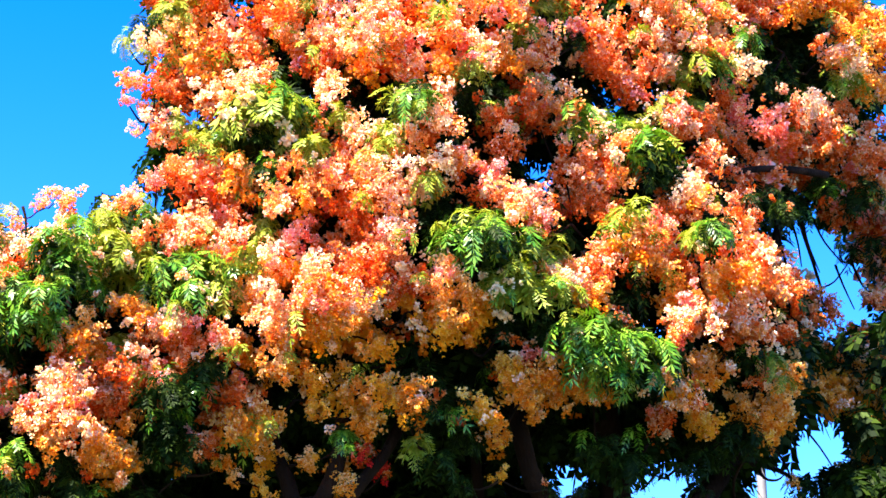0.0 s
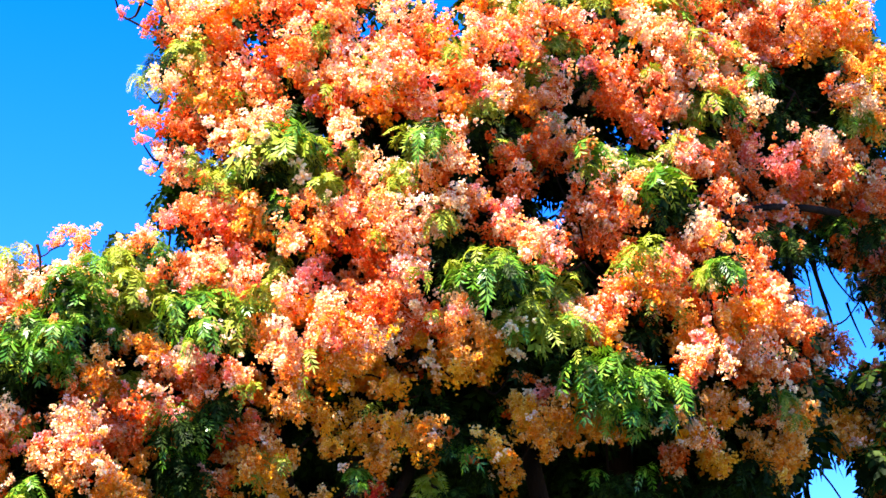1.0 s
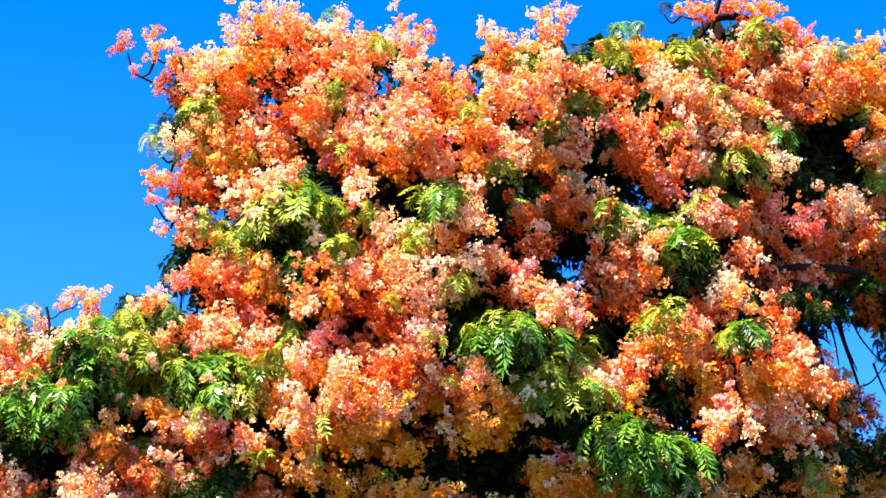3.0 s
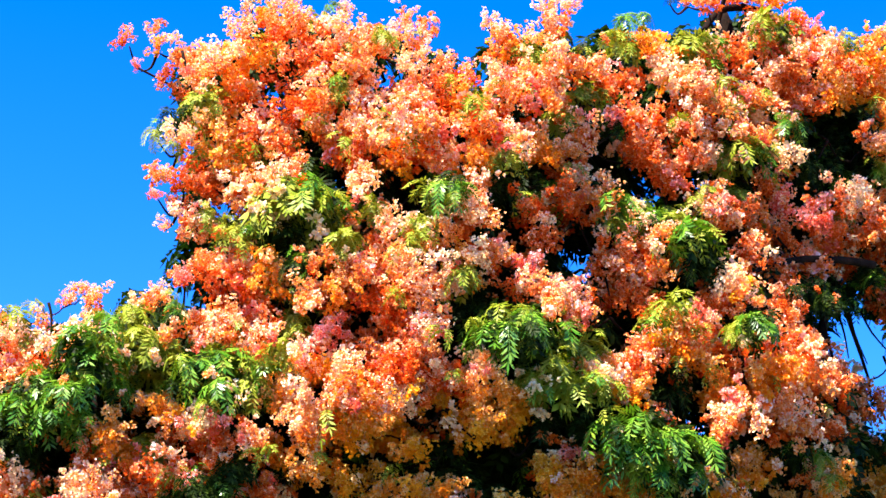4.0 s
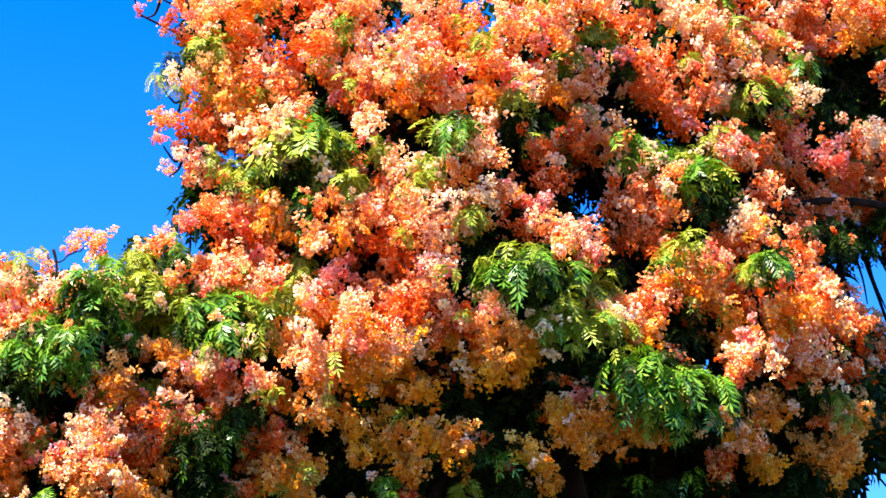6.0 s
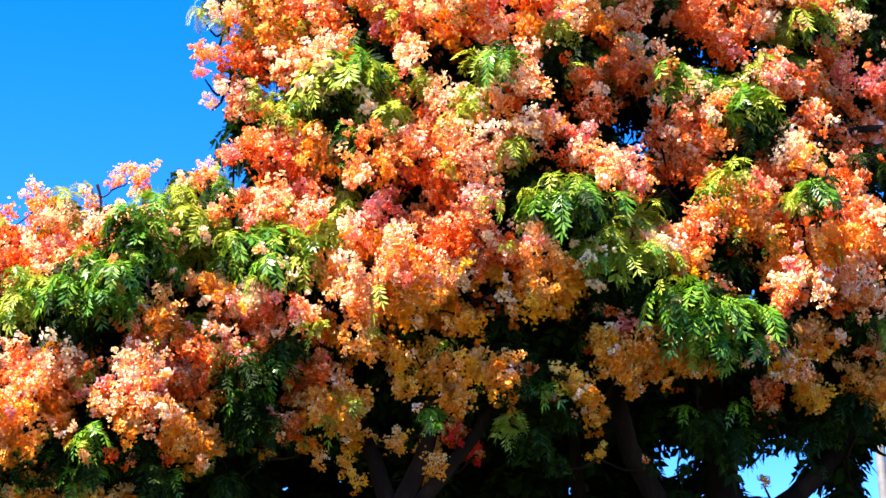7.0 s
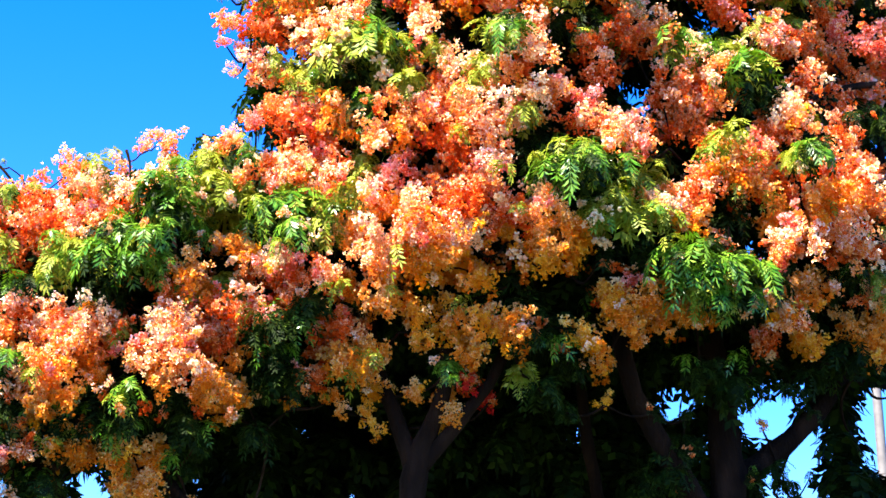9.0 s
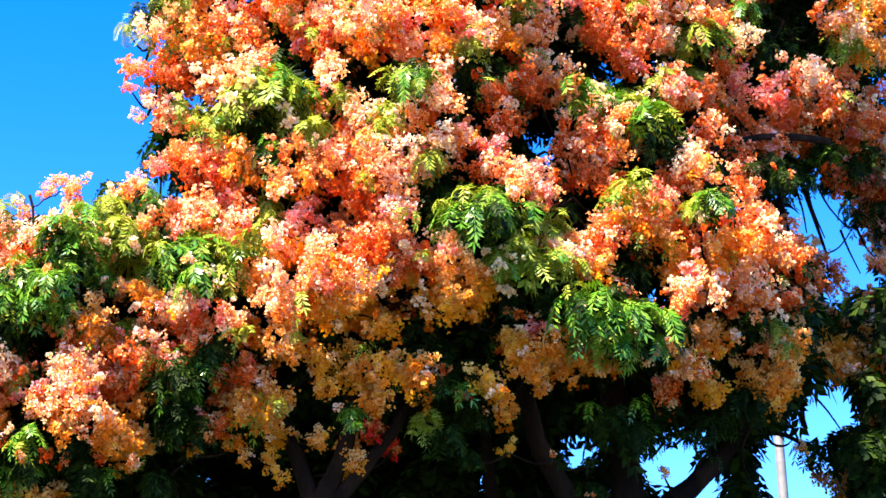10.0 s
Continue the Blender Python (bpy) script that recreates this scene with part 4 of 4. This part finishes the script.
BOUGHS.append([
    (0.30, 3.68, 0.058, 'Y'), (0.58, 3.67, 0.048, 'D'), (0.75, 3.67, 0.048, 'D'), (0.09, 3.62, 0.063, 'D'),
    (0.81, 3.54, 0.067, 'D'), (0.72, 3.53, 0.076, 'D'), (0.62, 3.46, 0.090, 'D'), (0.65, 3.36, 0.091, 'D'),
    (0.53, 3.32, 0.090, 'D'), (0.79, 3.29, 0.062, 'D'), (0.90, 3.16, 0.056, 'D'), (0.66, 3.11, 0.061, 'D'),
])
BOUGHS.append([
    (-0.53, 3.67, 0.080, 'O'), (-0.32, 3.66, 0.063, 'R'), (-0.50, 3.59, 0.080, 'O'), (-0.59, 3.56, 0.072, 'Y'),
    (-0.92, 3.54, 0.057, 'Y'),
])
BOUGHS.append([
    (-1.12, 3.68, 0.062, 'O'), (-1.77, 3.65, 0.062, 'O'), (-1.63, 3.65, 0.090, 'O'), (-1.55, 3.62, 0.070, 'O'),
    (-1.33, 3.61, 0.062, 'Y'), (-1.07, 3.61, 0.051, 'O'), (-0.96, 3.59, 0.063, 'Y'), (-1.66, 3.57, 0.070, 'O'),
    (-1.86, 3.53, 0.099, 'D'), (-1.50, 3.47, 0.099, 'D'), (-1.81, 3.06, 0.072, 'C'), (-1.59, 3.06, 0.072, 'O'),
])
BOUGHS.append([
    (-2.47, 3.69, 0.086, 'O'), (-3.13, 3.68, 0.102, 'D'), (-2.59, 3.67, 0.092, 'O'), (-2.31, 3.64, 0.143, 'D'),
    (-2.97, 3.62, 0.102, 'D'), (-2.59, 3.59, 0.081, 'O'), (-2.14, 3.58, 0.100, 'D'), (-2.81, 3.57, 0.093, 'D'),
    (-2.69, 3.54, 0.069, 'O'), (-2.32, 3.53, 0.114, 'D'), (-3.14, 3.47, 0.088, 'D'), (-2.85, 3.47, 0.082, 'P'),
    (-2.47, 3.43, 0.101, 'O'), (-2.33, 3.43, 0.109, 'O'), (-2.68, 3.41, 0.081, 'P'), (-2.84, 3.40, 0.064, 'K'),
    (-2.94, 3.38, 0.082, 'K'), (-2.22, 3.38, 0.086, 'O'), (-2.05, 3.37, 0.086, 'O'), (-2.39, 3.35, 0.081, 'O'),
    (-3.02, 3.35, 0.074, 'K'), (-2.57, 3.33, 0.073, 'O'), (-2.14, 3.32, 0.100, 'O'), (-3.16, 3.29, 0.104, 'D'),
    (-2.81, 3.28, 0.073, 'D'), (-2.96, 3.26, 0.088, 'D'), (-2.72, 3.26, 0.102, 'D'), (-2.23, 3.25, 0.063, 'O'),
    (-2.09, 3.22, 0.092, 'O'), (-2.18, 3.20, 0.081, 'O'),
])
BOUGHS.append([
    (-2.86, 3.18, 0.094, 'P'), (-2.10, 3.12, 0.072, 'O'), (-2.33, 3.09, 0.093, 'P'), (-3.18, 3.08, 0.105, 'D'),
    (-3.01, 3.05, 0.104, 'D'), (-2.40, 3.04, 0.117, 'P'), (-2.78, 3.02, 0.089, 'O'), (-2.47, 2.99, 0.094, 'C'),
])
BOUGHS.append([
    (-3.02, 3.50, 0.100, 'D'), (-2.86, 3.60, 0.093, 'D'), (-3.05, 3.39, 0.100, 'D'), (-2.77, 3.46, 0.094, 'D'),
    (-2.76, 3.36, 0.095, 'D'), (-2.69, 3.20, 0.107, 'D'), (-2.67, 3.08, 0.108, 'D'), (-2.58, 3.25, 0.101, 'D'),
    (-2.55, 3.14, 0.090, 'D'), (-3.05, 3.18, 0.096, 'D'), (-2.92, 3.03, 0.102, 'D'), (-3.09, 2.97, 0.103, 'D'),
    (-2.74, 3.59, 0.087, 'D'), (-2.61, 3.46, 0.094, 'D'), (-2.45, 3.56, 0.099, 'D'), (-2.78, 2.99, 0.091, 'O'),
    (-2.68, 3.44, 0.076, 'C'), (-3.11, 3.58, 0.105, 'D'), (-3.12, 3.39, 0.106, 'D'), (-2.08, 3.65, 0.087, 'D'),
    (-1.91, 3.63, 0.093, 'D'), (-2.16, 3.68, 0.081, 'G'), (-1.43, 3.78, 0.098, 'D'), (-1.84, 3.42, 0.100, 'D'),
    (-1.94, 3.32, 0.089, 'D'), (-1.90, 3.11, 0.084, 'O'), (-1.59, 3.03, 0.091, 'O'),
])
# an added bough, out of view above the rest, placed to shade the flank below it
rng_top = random.Random(5)
BOUGHS.append([(1.25 + 0.21 * i + rng_top.uniform(-0.05, 0.05), 8.22 + 0.21 * j + rng_top.uniform(-0.06, 0.06), 0.13, rng_top.choice("PCCOPL")) for i in range(6) for j in range(2)])

# light gaps through the shaded inside of the crown, fitted to the camera's view: place across and up, half width, half
# height
GAPS = [(-0.26, 3.27, 0.17, 0.11), (-2.95, 3.57, 0.16, 0.18), (-2.76, 3.36, 0.21, 0.14), (0.80, 4.10, 0.14, 0.10), (0.85, 3.34, 0.10, 0.12), (1.29, 4.00, 0.14, 0.17), (1.48, 4.08, 0.12, 0.17), (1.47, 3.46, 0.18, 0.26), (1.33, 3.26, 0.17, 0.17), (1.58, 3.80, 0.11, 0.14), (-1.68, 4.03, 0.04, 0.05), (-2.27, 3.63, 0.09, 0.05), (-3.61, 3.66, 0.08, 0.10), (0.94, 3.82, 0.05, 0.09), (2.40, 4.31, 0.17, 0.15), (2.12, 3.91, 0.20, 0.33), (2.35, 4.16, 0.11, 0.11), (2.50, 5.02, 0.08, 0.06)]
GAPS += [(-1.40, 7.41, 0.06, 0.11), (-0.65, 7.57, 0.11, 0.07), (1.14, 6.66, 0.05, 0.05), (-1.53, 6.56, 0.05, 0.05), (-1.71, 6.60, 0.05, 0.04), (0.64, 6.17, 0.08, 0.05), (-0.02, 7.57, 0.06, 0.06), (1.33, 5.11, 0.04, 0.03), (1.89, 5.69, 0.04, 0.03), (2.43, 5.62, 0.17, 0.17), (2.59, 5.31, 0.11, 0.15), (1.51, 6.77, 0.03, 0.04), (-1.90, 5.94, 0.08, 0.06), (-0.93, 6.76, 0.04, 0.05), (-2.03, 6.28, 0.05, 0.04)]
# open sky in the notches of the crown's outline as the camera sees it
GAPS += [(-2.28, 6.28, 0.23, 0.21), (-2.47, 6.14, 0.19, 0.11), (-1.93, 7.99, 0.20, 0.18), (-2.19, 7.40, 0.15, 0.11), (-2.32, 8.15, 0.25, 0.12), (-0.14, 7.92, 0.15, 0.24), (-0.76, 8.13, 0.11, 0.11), (0.31, 8.04, 0.09, 0.18), (0.80, 8.04, 0.11, 0.14), (1.27, 7.99, 0.09, 0.11), (2.54, 8.04, 0.25, 0.14), (2.91, 8.14, 0.17, 0.12), (-2.96, 6.11, 0.23, 0.15), (-2.24, 6.08, 0.11, 0.06), (-2.84, 5.83, 0.05, 0.10)]
GAPS += [(-3.71, 5.80, 0.19, 0.10), (-3.84, 6.02, 0.16, 0.12), (-3.60, 5.89, 0.23, 0.19), (-3.40, 5.79, 0.10, 0.10), (-2.84, 5.88, 0.09, 0.13)]
GAPS += [(-2.39, 7.76, 0.22, 0.20), (-2.27, 7.47, 0.12, 0.16)]
# about the camera's place: layers of foliage and light gaps run back along its lines of sight to fit the view
VIEW_POINT = Vector((0.03, 0.1, 1.6))


def in_gap(p, room, share=0.6):
    k = (11 - VIEW_POINT.y) / (p[1] - VIEW_POINT.y)
    x, z = VIEW_POINT.x + (p[0] - VIEW_POINT.x) * k, VIEW_POINT.z + (p[2] - VIEW_POINT.z) * k
    return any(((x - gx) / (rx + min(room, rx * share))) ** 2 + ((z - gz) / (rz + min(room, rz * share))) ** 2 < 1 for gx, gz, rx, rz in GAPS)


# which sprigs grow beside each kind
SPRIG = {"P": "PPWWCKKL", "C": "CCKPPWCL", "K": "KPPC", "O": "OOYPOL", "Y": "YOOW", "W": "WPPY", "R": "CK", "G": "GLDLP", "L": "LLGWP", "D": "DDGGC"}
LABELS = {"P": "pale peach flower panicle", "C": "coral red-orange flower panicle", "K": "pink flower panicle", "O": "orange flower panicle", "Y": "golden yellow flower panicle", "W": "cream-white flower panicle", "R": "deep red flower panicle", "G": "bright green pinnate leaves", "L": "young yellow-green pinnate leaves", "D": "dark green glossy pinnate leaves, deepened for shade"}
PLAN = np.array([(c[0], c[1]) for clumps in BOUGHS for c in clumps])


def surrounded(x, z):
    """Whether the crown goes on round a place of its plan on all sides."""
    dx, dz = PLAN[:, 0] - x, PLAN[:, 1] - z
    far = np.hypot(dx, dz)
    near = far < 0.38
    return far.min() < 0.22 and all((near & (dx * a + dz * b > 0.17)).any() for a, b in ((1, 0), (-1, 0), (0, 1), (0, -1), (0.7, 0.7), (-0.7, 0.7), (0.7, -0.7), (-0.7, -0.7)))


def build_crown():
    rng = np.random.default_rng(7)
    fill = {k: Gather() for k in "PCKOYW"}
    leaf_fill = {k: Gather() for k in "GLD"}
    for clumps in BOUGHS:
        mid = Vector((sum(c[0] for c in clumps), 0, sum(c[1] for c in clumps))) / len(clumps)
        mid.y = crown_front(mid.x, mid.z) + 0.35
        root = min(NODES, key=lambda p: (p - mid).length)
        # stem, and twigs that each spring from the nearest wood
        outer = mid.x < -1.9 and 4.5 < mid.z < 5.9
        v, f = tube([root, root.lerp(mid, 0.5) + (Vector((0, 0.35, -0.45)) if outer else Vector((0, 0.05, 0.10))), mid], [0.020, 0.015, 0.009] if len(clumps) > 8 else [0.010, 0.008, 0.006], 6, 0.2)
        wood = [mid] if outer else [root.lerp(mid, 0.7), mid]
        ends = [Vector((x, crown_front(x, z) + 0.10, z)) for x, z, r, kind in clumps]
        for end in sorted(ends, key=lambda e: (e - mid).length):
            near = min(wood, key=lambda w: (w - end).length)
            tv, tf = tube([near, near.lerp(end, 0.5) + Vector((0, 0.06, rng.uniform(-0.04, 0.05))), end], [0.005, 0.004, 0.003] if outer else [0.010, 0.007, 0.004], 4)
            f += [tuple(i + len(v) for i in face) for face in tf]
            v += tv
            wood.append(end)
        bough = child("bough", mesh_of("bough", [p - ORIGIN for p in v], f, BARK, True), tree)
        for x, z, r, kind in clumps:
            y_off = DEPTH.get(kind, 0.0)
            # N puts near-black leaves where a pocket of the crown is only shaded
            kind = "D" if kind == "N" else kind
            leafy = kind in LEAF
            full = surrounded(x, z)
            # nearer or farther along the camera's line of sight, so that each clump keeps its place in the view
            away = rng.uniform(-0.16, 0.16) + y_off + 0.10 * max(0.0, 4.35 - z)
            # low blossom on the left is brought forward into the sun
            if not leafy:
                away -= 0.07 * ease((-0.9 - x) / 0.4) * ease((4.5 - z) / 0.2) * ease((z - 3.5) / 0.2)
            face = Vector((x, crown_front(x, z), z))
            x, y, z = face + (face - VIEW_POINT) * (away / (face.y - VIEW_POINT.y))
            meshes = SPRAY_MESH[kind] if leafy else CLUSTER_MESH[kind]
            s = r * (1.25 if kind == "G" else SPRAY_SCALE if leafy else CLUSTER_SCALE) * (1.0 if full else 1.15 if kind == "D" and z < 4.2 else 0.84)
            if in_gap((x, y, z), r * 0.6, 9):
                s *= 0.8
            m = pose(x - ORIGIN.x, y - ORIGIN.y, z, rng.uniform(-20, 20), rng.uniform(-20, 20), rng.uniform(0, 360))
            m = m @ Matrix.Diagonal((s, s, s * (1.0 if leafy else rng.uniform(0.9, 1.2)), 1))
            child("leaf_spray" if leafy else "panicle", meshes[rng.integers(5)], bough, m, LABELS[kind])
            # blossom and leaves hidden behind the clump along the camera's line of sight
            sightline = (Vector((x, y, z)) - VIEW_POINT)
            sightline /= sightline.y
            for d in (0.16, 0.34) if full else () if leafy and z > 4.2 else (0.12,):
                j = r * (0.5 + d)
                p = Vector((x, y, z)) + sightline * d + Vector((rng.uniform(-j, j), rng.uniform(-0.08, 0.08), rng.uniform(-j, j * 0.6)))
                if in_gap(p, r * 0.8, 9) and not (leafy and not full):
                    continue
                # deeper petals, or near-black leaves, behind each clump paint its shaded gaps
                if not leafy:
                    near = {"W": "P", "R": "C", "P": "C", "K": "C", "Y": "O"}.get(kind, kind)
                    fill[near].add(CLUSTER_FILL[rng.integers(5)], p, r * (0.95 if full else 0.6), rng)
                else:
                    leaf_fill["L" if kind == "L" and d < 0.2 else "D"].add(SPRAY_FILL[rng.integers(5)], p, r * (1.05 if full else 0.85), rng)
            # small sprigs beside each clump
            for turn in range(3 if full else 1):
                a, reach = rng.uniform(0, 6.28), r * rng.uniform(0.6, 1.15) * (1.0 if full else 0.45)
                if leafy and not full:
                    continue
                p = Vector((x + reach * math.cos(a), y, z + reach * math.sin(a))) + sightline * rng.uniform(-0.10, 0.08)
                if in_gap(p, r * 0.4, 9):
                    continue
                r_sprig = r if full else r * 0.6
                beside = rng.choice(list(SPRIG[kind]))
                if beside in LEAF:
                    leaf_fill[beside].add(SPRAY_SMALL[rng.integers(5)], p, r_sprig * rng.uniform(0.55, 0.8), rng)
                else:
                    fill[beside].add(CLUSTER_SMALL[rng.integers(5)], p, r_sprig * rng.uniform(0.35, 0.55), rng)
            # near-black leaves deeper in, for painted shade and to hide the sky
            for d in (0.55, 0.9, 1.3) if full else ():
                p = Vector((x, y, z)) + sightline * d + Vector((rng.uniform(-r, r), 0, rng.uniform(-r, r)))
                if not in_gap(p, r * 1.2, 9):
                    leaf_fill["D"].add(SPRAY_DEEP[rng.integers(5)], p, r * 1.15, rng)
    # near-black leaves that stand in for the shaded inside, then the far side of the crown
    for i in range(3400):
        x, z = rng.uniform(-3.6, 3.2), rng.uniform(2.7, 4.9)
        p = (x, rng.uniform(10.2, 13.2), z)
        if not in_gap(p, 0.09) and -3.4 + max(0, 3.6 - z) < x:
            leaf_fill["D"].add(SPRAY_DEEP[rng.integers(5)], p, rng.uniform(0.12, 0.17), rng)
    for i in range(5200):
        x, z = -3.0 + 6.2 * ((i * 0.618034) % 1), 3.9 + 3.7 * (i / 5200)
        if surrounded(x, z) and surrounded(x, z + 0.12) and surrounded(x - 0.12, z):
            sightline = Vector((x, crown_front(x, z), z)) - VIEW_POINT
            p = VIEW_POINT + sightline * (1 + rng.uniform(0.05, 0.20))
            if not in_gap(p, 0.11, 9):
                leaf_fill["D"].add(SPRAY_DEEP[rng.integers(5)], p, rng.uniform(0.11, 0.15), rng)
    for i in range(420):
        a, b = rng.uniform(0, math.pi), rng.uniform(0.3, 1.0)
        p = (0.2 + 2.9 * math.cos(a), 10.8 + 2.2 * math.sin(a), 4.4 + 1.5 * b)
        # kept only where the crown's face hides it from the camera
        k = (8.9 - VIEW_POINT.y) / (p[1] - VIEW_POINT.y)
        inside = surrounded(VIEW_POINT.x + (p[0] - VIEW_POINT.x) * k, VIEW_POINT.z + (p[2] - VIEW_POINT.z) * k)
        if inside and not in_gap(p, 0.15, 9):
            g = rng.choice(list("PCKO"))
            fill[g].add(CLUSTER_FILL[rng.integers(5)], p, 0.15, rng)
    # roof and far side of the crown, added out of the camera's sight to block sky light
    for i in range(1500):
        d = rng.normal(size=3)
        d /= np.linalg.norm(d)
        depth = rng.uniform(0.72, 1.0)
        p = Vector((0.15 + 2.9 * d[0] * depth, 11.3 + 2.3 * d[1] * depth, 4.5 + 2.1 * abs(d[2]) * depth))
        k = (8.9 - VIEW_POINT.y) / (p.y - VIEW_POINT.y)
        x, z = VIEW_POINT.x + (p.x - VIEW_POINT.x) * k, VIEW_POINT.z + (p.z - VIEW_POINT.z) * k
        if p.y < 10.2 or in_gap(p, 0.24, 9) or not all(surrounded(x + a, z + b) for a, b in ((0, 0), (0.3, 0), (-0.3, 0), (0, 0.35))):
            continue
        if depth > 0.93:
            fill[rng.choice(list("PCKO"))].add(CLUSTER_FILL[rng.integers(5)], p, 0.17, rng)
        else:
            leaf_fill["D"].add(SPRAY_DEEP[rng.integers(5)], p, rng.uniform(0.20, 0.26), rng)
    for k, g in fill.items():
        tagged(child("inner_blossom", g.mesh("inner_blossom", PETAL[k]), tree), kind="stuff")
    for k, g in leaf_fill.items():
        tagged(child("inner_foliage", g.mesh("inner_foliage", LEAF[k]), tree), kind="stuff")
    for ob in [o for o in tree.children if o.name.startswith("inner_")]:
        ob.matrix_basis = Matrix.Translation(-ORIGIN)


build_crown()
